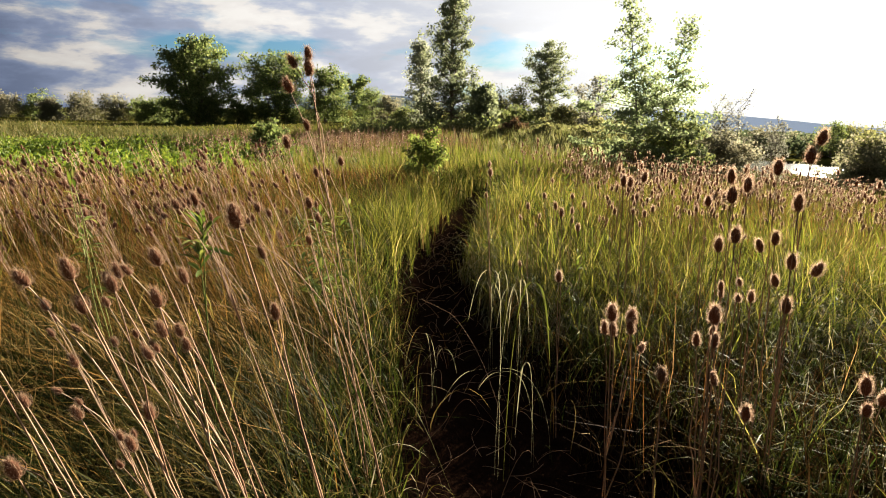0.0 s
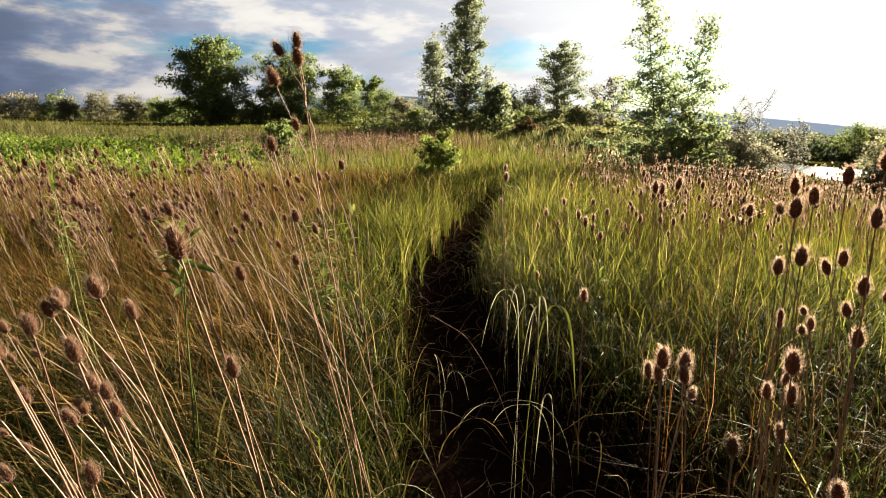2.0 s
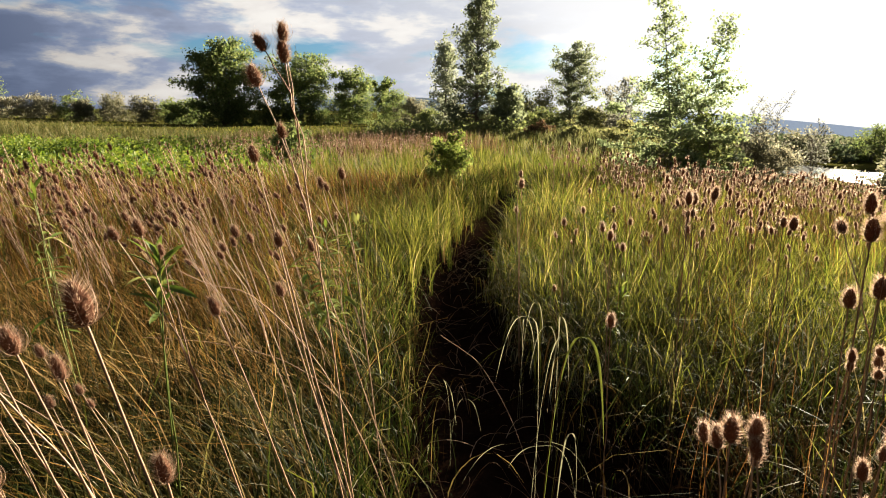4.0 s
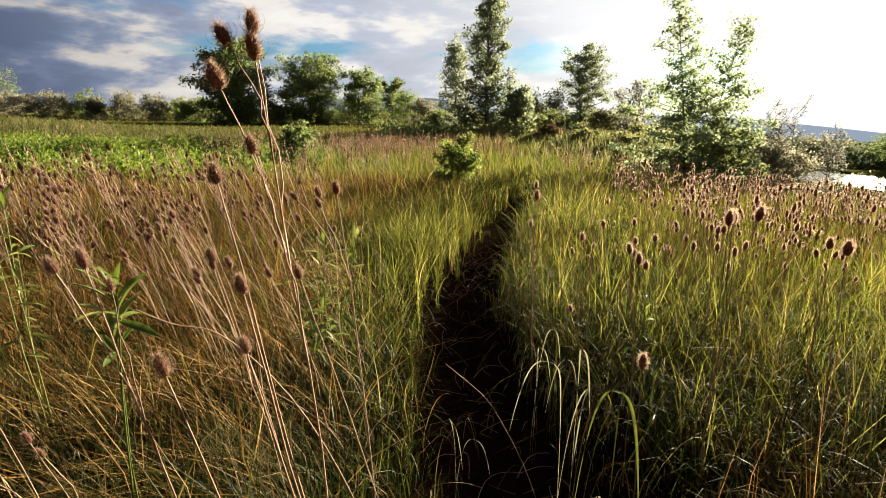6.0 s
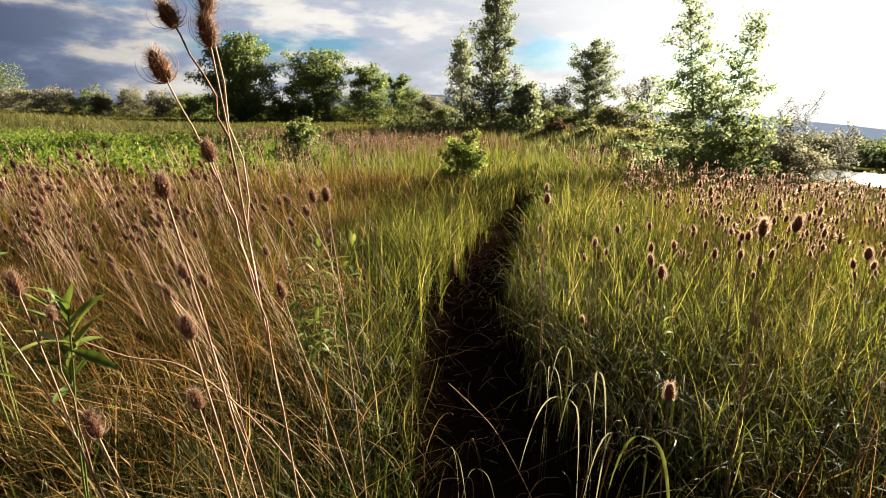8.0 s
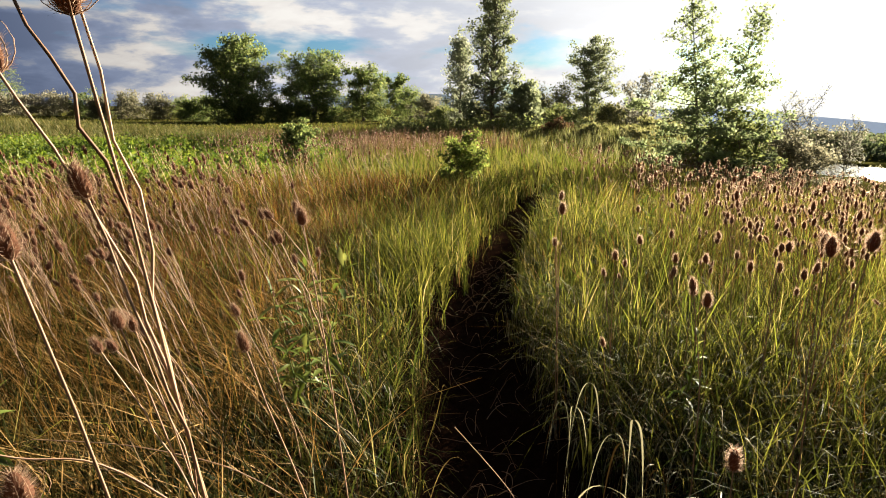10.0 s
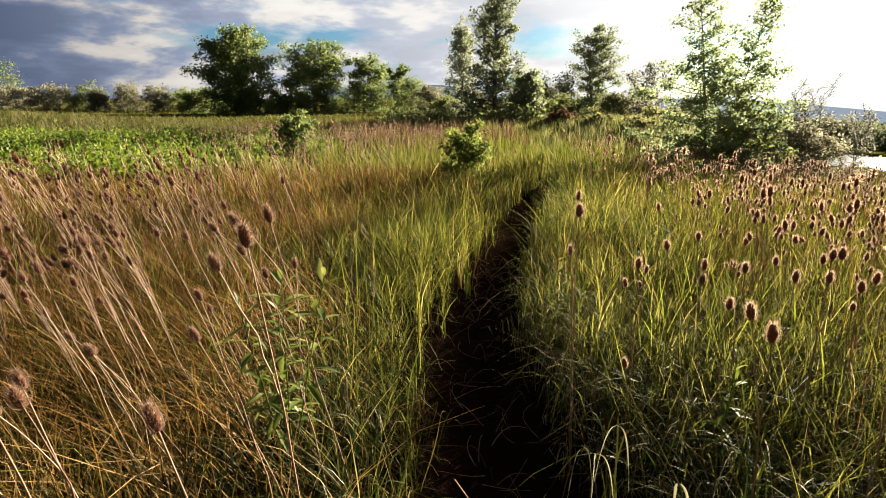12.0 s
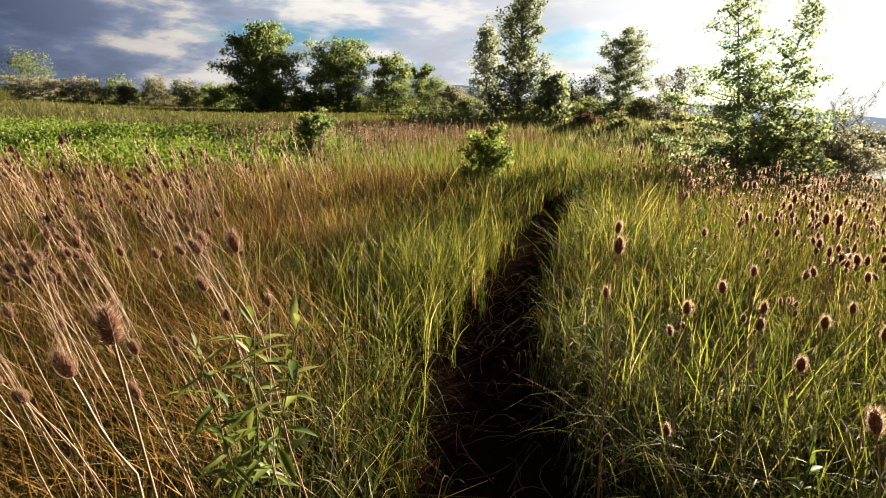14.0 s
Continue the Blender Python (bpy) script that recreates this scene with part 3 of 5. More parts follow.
plant_tree("shrub", "small leafy bright green bush in the grass", "shrub", 0.50, 12.0, 1.28, 0.98, BARK, BUSH_LEAF, 46,
           crown_from=0.02, profile=round_bush, limbs=44, rise=1.1, leaves=4600, leaf_size=0.036, clump=0.07, stems=6, stem_spread=0.3, stretch=2.4, trunk_r=0.012)
plant_tree("shrub", "dark green bush among the dry teasels", "shrub", -4.2, 17.5, 1.5, 1.35, BARK, OAK_LEAF, 47,
           crown_from=0.02, profile=round_bush, limbs=50, rise=1.0, leaves=5200, leaf_size=0.055, clump=0.08, stems=6, stem_spread=0.3, stretch=2.0, trunk_r=0.014)


def shrub(x, y, h, w, leaf, label):
    """A shrub or small tree along the far side of the meadow."""
    shrub.count += 1
    plant_tree("shrub", label, "shrub", x, y, h, w, GREY_BARK, leaf, 60 + shrub.count, crown_from=0.03, profile=round_bush, limbs=34,
               rise=0.7, leaves=3800 if y < 55 else 5000, leaf_size=0.088 if y < 55 else 0.11, clump=0.19 * h / 2.2, stems=4, group="shrubs round the meadow", apart=False)


shrub.count = -1
shrub(-53.0, 68.0, 5.6, 6.2, OAK_LEAF, "dark rounded tree behind pale scrub")
shrub(-48.8, 62.5, 2.5, 4.4, SILVER_LEAF, "pale silvery scrub bush on the bank")
shrub(-45.6, 63.0, 2.4, 4.2, SILVER_LEAF, "pale silvery scrub bush on the bank")
shrub(-42.6, 63.4, 2.7, 3.8, SILVER_LEAF, "pale silvery scrub bush on the bank")
shrub(-40.4, 65.4, 3.2, 4.0, OAK_LEAF, "small dark green tree in the hedge row")
shrub(-38.2, 63.4, 2.4, 2.6, SILVER_LEAF, "pale silvery scrub bush on the bank")
shrub(-35.9, 65.0, 3.2, 3.8, GREY_LEAF, "grey-green olive shrub in the hedge row")
shrub(-32.3, 65.0, 2.9, 3.8, GREY_LEAF, "grey-green olive shrub in the hedge row")
shrub(-29.6, 66.0, 2.7, 3.2, SHRUB_LEAF, "low green shrub below the large tree")
shrub(-24.3, 56.5, 2.2, 3.6, OAK_LEAF, "low dark shrub beside the large tree")
shrub(-16.9, 59.0, 2.4, 3.0, OAK_LEAF, "low dark shrub between two large trees")
shrub(-26.6, 64.5, 2.6, 3.4, OAK_LEAF, "low dark shrub below the large tree")
shrub(-3.6, 66.0, 3.9, 3.6, OAK_LEAF, "dark green shrub behind the bank")
shrub(-1.4, 60.0, 2.9, 3.8, GREY_LEAF, "grey-green shrub behind the bank")
shrub(0.1, 42.0, 1.8, 2.4, SHRUB_LEAF, "bright green low shrub behind the bank")
shrub(2.1, 41.0, 2.0, 2.2, SCRUB_LEAF, "yellow-green shrub beneath the slim poplar")
shrub(6.6, 38.5, 3.0, 2.4, SCRUB_LEAF, "yellow-green shrub between two poplars")
shrub(8.6, 41.5, 3.4, 2.8, SCRUB_LEAF, "yellow-green shrub between two poplars")
shrub(16.5, 40.0, 3.0, 3.4, BARE_LEAF, "grey sparse shrub against the bright sky")
shrub(5.9, 29.0, 1.0, 1.6, RUST, "brown half-dead bush at the foot of the poplars")
shrub(7.6, 28.6, 0.75, 1.9, SCRUB_LEAF, "low yellow-green scrub bush on the rise")
shrub(9.6, 28.0, 0.8, 2.0, SCRUB_LEAF, "low pale scrub bush on the rise")
shrub(12.0, 30.0, 0.9, 2.6, SCRUB_LEAF, "low pale scrub bush on the rise")
shrub(14.4, 31.0, 1.4, 2.6, GREY_LEAF, "grey scrub bush beyond the rise")
shrub(7.0, 33.0, 1.8, 2.4, SHRUB_LEAF, "green bush behind the rise")
shrub(11.2, 24.5, 1.5, 2.2, SILVER_LEAF, "grey-green shrub beyond the young cottonwood")
shrub(15.2, 25.5, 1.6, 2.4, SILVER_LEAF, "grey-green shrub beyond the half-bare tree")
shrub(37.0, 42.5, 2.6, 3.0, SCRUB_LEAF, "upright green bush across the river")
shrub(39.5, 41.5, 3.0, 3.6, GREY_LEAF, "pale grey-green bush across the river")
shrub(22.0, 47.0, 1.5, 5.0, GREY_LEAF, "low shrub across the river")
shrub(27.0, 46.0, 1.7, 5.0, GREY_LEAF, "low shrub across the river")
shrub(31.5, 45.0, 2.1, 5.0, GREY_LEAF, "low shrub across the river")
shrub(34.5, 41.5, 2.8, 3.4, OAK_LEAF, "dark shrub across the river")
shrub(21.7, 24.0, 2.5, 3.8, GREY_LEAF, "grey-green shrub on the river bank")
shrub(21.9, 23.6, 1.5, 3.4, GREY_LEAF, "low grey shrub spreading over the river bank")
shrub(23.5, 26.4, 1.5, 2.2, GREY_LEAF, "low grey shrub spreading over the river bank")
shrub(22.9, 25.0, 2.9, 2.4, SCRUB_LEAF, "upright yellow-green shrub on the river bank")
shrub(10.6, 36.0, 2.0, 2.6, SCRUB_LEAF, "yellow-green shrub beneath the dark poplar")
shrub(13.4, 40.5, 2.4, 3.0, GREY_LEAF, "grey-green shrub beneath the dark poplar")
shrub(12.6, 33.5, 1.3, 2.6, SCRUB_LEAF, "low pale scrub bush on the rise")
shrub(15.0, 35.5, 2.2, 3.0, GREY_LEAF, "grey-green shrub beyond the rise")
shrub(17.6, 37.5, 2.3, 3.2, GREY_LEAF, "grey-green shrub beyond the young cottonwood")
shrub(20.0, 40.5, 2.4, 3.4, SHRUB_LEAF, "green shrub beyond the half-bare tree")
shrub(24.0, 44.0, 2.2, 4.0, SCRUB_LEAF, "yellow-green shrub across the river")


# ---- grass ----
def scatter(n, x0, x1, y0, y1, keep, rng):
    p = np.stack([rng.uniform(x0, x1, n), rng.uniform(y0, y1, n)], -1)
    return p[rng.random(n) < keep(p[:, 0], p[:, 1])]


def in_view(x, y):
    """The wedge of meadow that the walk looks over."""
    return (np.abs(x) < 0.95 * np.maximum(y, 0) + 1.0) & (y > 0.15)


def off_trail(x, y):
    return np.abs(x - trail(y)) - trail_half(y) + 0.035 * np.sin(y * 5.3 + 2 * np.sin(x * 4)) + 0.03 * np.sin(y * 13 + x * 9)


def clumpy(x, y, scale, seed):
    return 0.5 + 0.5 * np.sin(x * scale + seed + 1.7 * np.sin(y * scale * 0.83 + seed * 2)) * np.sin(y * scale * 1.21 - seed + 1.3 * np.sin(x * scale * 0.6))


def in_leaf_band(x, y):
    """Where broad-leaved weeds crowd out the grass."""
    return (x < -3.8 + 0.4 * np.sin(y * 1.9)) & (y > 10.6 + 0.8 * np.maximum(0, x + 6.0) + 0.5 * np.sin(x * 1.7)) & (y < 25)


def tufted(p, cell, pull, seed):
    """Draw scattered roots together into tussocks."""
    key = np.floor(p / cell)
    jit = np.stack([np.sin(key[:, 0] * 12.9898 + key[:, 1] * 78.233 + seed), np.sin(key[:, 0] * 39.346 + key[:, 1] * 11.135 + seed)], -1)
    jit = jit * 43758.5453 % 1.0
    middle = (key + 0.2 + 0.6 * jit) * cell
    return middle + (p - middle) * (1 - pull)


def rooted(p):
    return np.concatenate([p, height(p[:, 0], p[:, 1])[:, None] - 0.02], 1)


def grass(name, label, p, mat, tall, width, segs, lean, droop, az, az_spread, seed, tuft=0.0):
    rng = np.random.default_rng(seed)
    if tuft:
        p = tufted(p, tuft, 0.6, seed)
        p = p[off_trail(p[:, 0], p[:, 1]) > -0.03]
    n = len(p)
    off = off_trail(p[:, 0], p[:, 1])
    edge = np.where(p[:, 0] < trail(p[:, 1]), np.clip(0.55 + off / 0.40, 0.55, 1), np.clip(0.40 + off / 0.45, 0.40, 1))
    h = rng.uniform(*tall, n) * (0.75 + 0.4 * clumpy(p[:, 0], p[:, 1], 2.3, seed)) * edge
    v, q = blades(rooted(p), h, rng.uniform(*width, n), rng.normal(az, az_spread, n), np.abs(rng.normal(*lean, n)) * np.clip(edge * 1.6 - 0.6, 0.25, 1), np.clip(rng.normal(*droop, n), 0, 0.95), segs, rng=rng)
    tagged(new(name, quad_mesh(name, v, q, mat)), label, "grass", kind="stuff")


def sow():
    rng = np.random.default_rng(3)
    left = lambda x, y: trail(y) - x
    right = lambda x, y: x - trail(y)
    free = lambda x, y: in_view(x, y) & (off_trail(x, y) > 0)
    thin = lambda x, y: np.clip(0.15 + off_trail(x, y) / 0.25, 0.15, 1.0)
    # near the walk; low, dark, sparse grass beside the trail's near end imitates shade
    dim = lambda x, y: 1 - 0.88 * (1 - sstep(0.1, 0.8, off_trail(x, y))) * (1 - sstep(2.9, 4.8, y))
    bare = lambda x, y: 1 - 0.93 * (1 - sstep(0.34, 0.70, off_trail(x, y))) * (1 - sstep(2.4, 3.4, y)) * (x > trail(y))
    shady = lambda x, y: 1 - 0.88 * (1 - sstep(0.0, 1.0, (off_trail(x, y) - 0.05) / np.interp(y, [2.2, 4.2], [0.78, 0.28]))) * (1 - sstep(3.8, 4.8, y)) * (x > trail(y))
    p = scatter(84000, -5.5, 5.5, 0.2, 5.0, lambda x, y: free(x, y) * np.where(right(x, y) > 0, thin(x, y) * 0.9 * shady(x, y) * bare(x, y) * (0.05 + 0.95 * sstep(2.4, 3.4, y)), np.clip(0.75 - left(x, y) / 1.7, 0.10, 0.6) * (0.10 + 0.90 * sstep(2.8, 5.0, y)) * sstep(-0.05, 0.3, off_trail(x, y))), rng)
    grass("green_grass", "fine green meadow grass beside the trail", p, GREEN, (0.34, 0.88), (0.0028, 0.0070), 4, (0.42, 0.26), (0.42, 0.25), 2.6, 2.2, 31, tuft=0.13)
    p = scatter(60000, -5.5, 5.5, 0.2, 5.0, lambda x, y: free(x, y) * bare(x, y) * np.where(right(x, y) > 0, 0.02, np.clip((left(x, y) - 0.35) / 0.9, 0.08, 0.85) * (0.10 + 0.90 * sstep(2.0, 3.2, y)) * sstep(-0.02, 0.35, off_trail(x, y)) * dim(x, y)), rng)
    grass("dry_grass", "russet and straw-coloured dry grass leaning away from the trail", p, DRY, (0.35, 0.80), (0.0024, 0.0056), 4, (0.75, 0.35), (0.42, 0.22), 2.75, 0.7, 32, tuft=0.16)
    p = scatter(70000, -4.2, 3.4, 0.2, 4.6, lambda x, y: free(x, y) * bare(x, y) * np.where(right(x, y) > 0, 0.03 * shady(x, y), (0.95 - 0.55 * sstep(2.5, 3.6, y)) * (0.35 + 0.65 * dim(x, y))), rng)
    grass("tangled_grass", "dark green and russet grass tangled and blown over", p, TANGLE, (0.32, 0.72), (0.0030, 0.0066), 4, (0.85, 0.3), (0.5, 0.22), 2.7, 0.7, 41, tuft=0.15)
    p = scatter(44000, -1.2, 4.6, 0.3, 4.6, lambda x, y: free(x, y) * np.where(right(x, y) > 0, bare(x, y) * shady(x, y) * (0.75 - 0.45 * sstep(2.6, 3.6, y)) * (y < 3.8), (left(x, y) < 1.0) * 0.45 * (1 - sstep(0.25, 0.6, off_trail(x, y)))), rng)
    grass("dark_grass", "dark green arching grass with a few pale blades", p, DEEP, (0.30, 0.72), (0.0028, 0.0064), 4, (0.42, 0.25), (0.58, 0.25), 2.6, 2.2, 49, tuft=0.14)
    p = scatter(16000, 0.8, 6.0, 1.6, 6.5, lambda x, y: free(x, y) * (clumpy(x, y, 2.7, 9) > 0.55) * sstep(0.35, 0.8, right(x, y)) * (0.08 + 0.42 * sstep(2.8, 4.0, y)), rng)
    grass("dead_stems", "thin upright russet stems among the green grass", p, RUSSET, (0.45, 0.82), (0.0018, 0.0034), 2, (0.12, 0.08), (0.04, 0.04), 2.6, 2.2, 50, tuft=0.22)
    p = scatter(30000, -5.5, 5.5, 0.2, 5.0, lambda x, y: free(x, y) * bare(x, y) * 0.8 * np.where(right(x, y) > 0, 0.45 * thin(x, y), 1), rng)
    grass("low_grass", "tangled low grass under the taller blades, darkened to stand in for shade", p, SHADE_BLADES, (0.15, 0.50), (0.005, 0.012), 3, (0.6, 0.3), (0.6, 0.25), 2.9, 2.2, 33)
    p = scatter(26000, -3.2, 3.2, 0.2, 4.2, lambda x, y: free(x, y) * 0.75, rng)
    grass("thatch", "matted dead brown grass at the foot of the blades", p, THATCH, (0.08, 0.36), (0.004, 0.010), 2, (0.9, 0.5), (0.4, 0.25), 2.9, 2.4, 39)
    # dark blades added beside the trail's near end to imitate its shade
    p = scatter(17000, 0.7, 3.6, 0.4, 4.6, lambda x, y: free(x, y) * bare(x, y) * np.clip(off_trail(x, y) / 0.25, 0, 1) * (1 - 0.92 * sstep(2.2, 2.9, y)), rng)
    grass("sedge", "dense blades beside the trail, coloured dark in place of shade", p, SHADE_BLADES, (0.32, 0.66), (0.004, 0.009), 3, (0.4, 0.25), (0.28, 0.2), 2.6, 2.2, 40)
    # the meadow beside and behind the walk
    around = lambda x, y: (~in_view(x, y)) * (off_trail(x, y) > 0.05) * (np.hypot(x, np.clip(y, None, 0)) > 0.6)
    for mat, x0, x1, seed, label in ((GREEN, 0.3, 9.0, 43, "green meadow grass on the slope towards the river"), (SHADE_BLADES, 0.3, 9.0, 45, "shade-toned grass on the slope towards the river"),
                                     (DRY, -9.0, 0.3, 44, "russet dry grass across the meadow"), (TANGLE, -9.0, 0.3, 46, "dark green tangled grass across the meadow")):
        p = scatter(7000, x0, x1, -6.0, 8.0, lambda x, y: around(x, y) * 0.9, rng)
        grass("meadow_grass", label, p, mat, (0.35, 0.78), (0.012, 0.028), 2, (0.55, 0.3), (0.35, 0.2), 2.7, 1.2, seed)
    # farther meadow
    side_green = lambda x, y: free(x, y) * np.where(right(x, y) > 0, 0.85, np.clip(1.25 - left(x, y) / 2.6, 0.25, 0.95))
    p = scatter(64000, -8.6, 8.6, 5.0, 8.0, side_green, rng)
    grass("green_grass", "fine green meadow grass farther along the trail", p, GREEN, (0.34, 0.86), (0.0034, 0.0078), 3, (0.45, 0.3), (0.32, 0.2), 2.6, 2.0, 34, tuft=0.18)
    p = scatter(46000, -13, 13, 8.0, 13.0, side_green, rng)
    grass("green_grass", "green meadow grass along the far trail", p, GREEN, (0.34, 0.88), (0.007, 0.014), 3, (0.45, 0.3), (0.32, 0.2), 2.6, 2.0, 48)
    p = scatter(52000, -13, 13, 5.0, 13.0, lambda x, y: free(x, y) * (1 - 0.8 * in_leaf_band(x, y)) * np.where(right(x, y) > 0, np.clip(right(x, y) / 6, 0.1, 0.5), np.clip((left(x, y) - 0.5) / 2, 0.1, 0.8)), rng)
    grass("dry_grass", "rust and straw dry grass among the teasels", p, RUSSET, (0.40, 0.80), (0.005, 0.010), 3, (0.45, 0.25), (0.22, 0.15), 2.9, 1.2, 35)
    p = scatter(90000, -32, 24, 13.0, 34.0, lambda x, y: in_view(x, y) * (~in_leaf_band(x, y)) * ((x > -6) | (y < 24)) * ((x < 14.5) | (y < 19)) * np.where(np.abs(right(x, y)) < 4, 1.0, 0.55), rng)
    grass("far_grass", "sunlit yellow-green grass across the far meadow", p, FAR_GREEN, (0.4, 0.8), (0.02, 0.045), 2, (0.3, 0.2), (0.1, 0.1), 2.6, 1.6, 36)
    p = scatter(22000, -40, 6, 24.5, 38.0, lambda x, y: in_view(x, y) * (y < 34 + 4 * (x < -16)), rng)
    grass("bank_grass", "tall grey-green grass along the bank", p, BANK, (0.25, 0.78), (0.018, 0.045), 2, (0.5, 0.35), (0.3, 0.2), 2.6, 1.8, 37)
    p = scatter(17000, -55, 8, 34.0, 74.0, lambda x, y: in_view(x, y), rng)
    grass("bank_grass", "short pale green grass beyond the bank", p, FAR_GREEN, (0.08, 0.28), (0.04, 0.09), 2, (0.7, 0.4), (0.3, 0.2), 2.6, 1.8, 47)
    p = scatter(15000, -7.5, -0.6, 4.4, 8.0, lambda x, y: free(x, y) * sstep(0.9, 1.7, left(x, y)) * (0.25 + 0.75 * (clumpy(x, y, 1.3, 6) > 0.42)), rng)
    grass("russet_grass", "dark russet grass standing under the leaning teasels", p, RUSSET, (0.35, 0.66), (0.0035, 0.0075), 3, (0.35, 0.2), (0.25, 0.15), 2.8, 1.0, 51, tuft=0.2)
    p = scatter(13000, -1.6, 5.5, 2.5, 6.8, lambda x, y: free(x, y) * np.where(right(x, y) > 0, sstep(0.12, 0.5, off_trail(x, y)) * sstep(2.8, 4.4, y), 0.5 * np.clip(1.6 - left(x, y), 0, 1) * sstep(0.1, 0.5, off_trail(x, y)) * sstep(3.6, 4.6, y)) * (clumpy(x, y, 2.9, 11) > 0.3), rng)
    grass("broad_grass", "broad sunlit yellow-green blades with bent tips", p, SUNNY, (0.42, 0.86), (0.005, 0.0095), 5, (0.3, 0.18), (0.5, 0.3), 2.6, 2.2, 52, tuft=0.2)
    # broad arching blades
    p = scatter(12500, -2.2, 4.6, 0.6, 6.0, lambda x, y: free(x, y) * bare(x, y) * (0.5 + 0.5 * sstep(2.3, 3.0, y)) * np.where(right(x, y) > 0, 0.9 * shady(x, y), 0.16) * (clumpy(x, y, 3.1, 4) > 0.25), rng)
    grass("arching_grass", "broad green blades arching over and catching light", p, BROAD, (0.42, 0.84), (0.0034, 0.0075), 8, (0.5, 0.2), (0.84, 0.12), 3.0, 2.2, 38, tuft=0.2)
    p = scatter(9500, -1.6, 4.4, 0.9, 5.4, lambda x, y: free(x, y) * bare(x, y) * np.where(right(x, y) > 0.15, 0.9 * shady(x, y) * (0.5 + 0.5 * sstep(2.4, 3.2, y)), 0.12) * (clumpy(x, y, 2.4, 7) > 0.4), rng)
    grass("pale_bowed_grass", "pale dead blades bowing over, coloured bright to imitate glints", p, PALE, (0.42, 0.80), (0.0034, 0.0070), 8, (0.55, 0.2), (0.82, 0.12), 3.0, 2.4, 42)
    p = scatter(1500, 0.3, 2.2, 3.0, 5.0, lambda x, y: (right(x, y) > 0) * sstep(-0.06, 0.05, off_trail(x, y)) * (1 - sstep(0.4, 0.9, off_trail(x, y))) * 0.8, rng)
    grass("pale_bowed_grass", "thin pale blades bowing low beside the dark trail", p, PALE, (0.45, 0.85), (0.0028, 0.0055), 8, (0.5, 0.2), (0.9, 0.08), 3.0, 1.6, 53)
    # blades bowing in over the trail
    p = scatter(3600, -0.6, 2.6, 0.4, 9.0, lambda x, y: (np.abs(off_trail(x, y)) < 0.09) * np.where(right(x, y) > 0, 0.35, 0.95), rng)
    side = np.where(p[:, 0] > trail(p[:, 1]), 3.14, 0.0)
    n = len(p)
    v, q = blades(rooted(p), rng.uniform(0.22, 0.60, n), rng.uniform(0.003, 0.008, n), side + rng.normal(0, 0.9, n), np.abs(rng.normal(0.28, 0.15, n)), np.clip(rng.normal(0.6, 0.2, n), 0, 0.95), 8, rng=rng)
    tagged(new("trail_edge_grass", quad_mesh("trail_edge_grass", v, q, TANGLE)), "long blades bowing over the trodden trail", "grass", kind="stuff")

    # dead stems and twigs fallen on the trail
    lines = []
    for i in range(260):
        y = 0.6 + 6.5 * rng.random() ** 1.3
        x = float(trail(y)) + rng.normal(0, 0.55) * float(trail_half(y))
        a, long, top = rng.uniform(0, 6.28), rng.uniform(0.07, 0.30), abs(rng.normal(0.0, 0.07)) + 0.01
        t = np.linspace(0, 1, 7)
        bow = rng.normal(0, 0.18) * long * np.sin(t * 3.14)
        z = float(height(x, y)) + 0.004 + top * np.sin(t * rng.uniform(1.6, 3.0))
        lines.append((np.stack([x + np.cos(a) * long * t - np.sin(a) * bow, y + np.sin(a) * long * t + np.cos(a) * bow, z], -1), np.linspace(0.0018, 0.0008, 7) * rng.uniform(0.6, 1.2)))
    tagged(new("trail_litter", quad_mesh("trail_litter", *tubes(lines, 4), STRAW)), "dead stems and twigs fallen on the dark trail", "litter", kind="stuff")


sow()


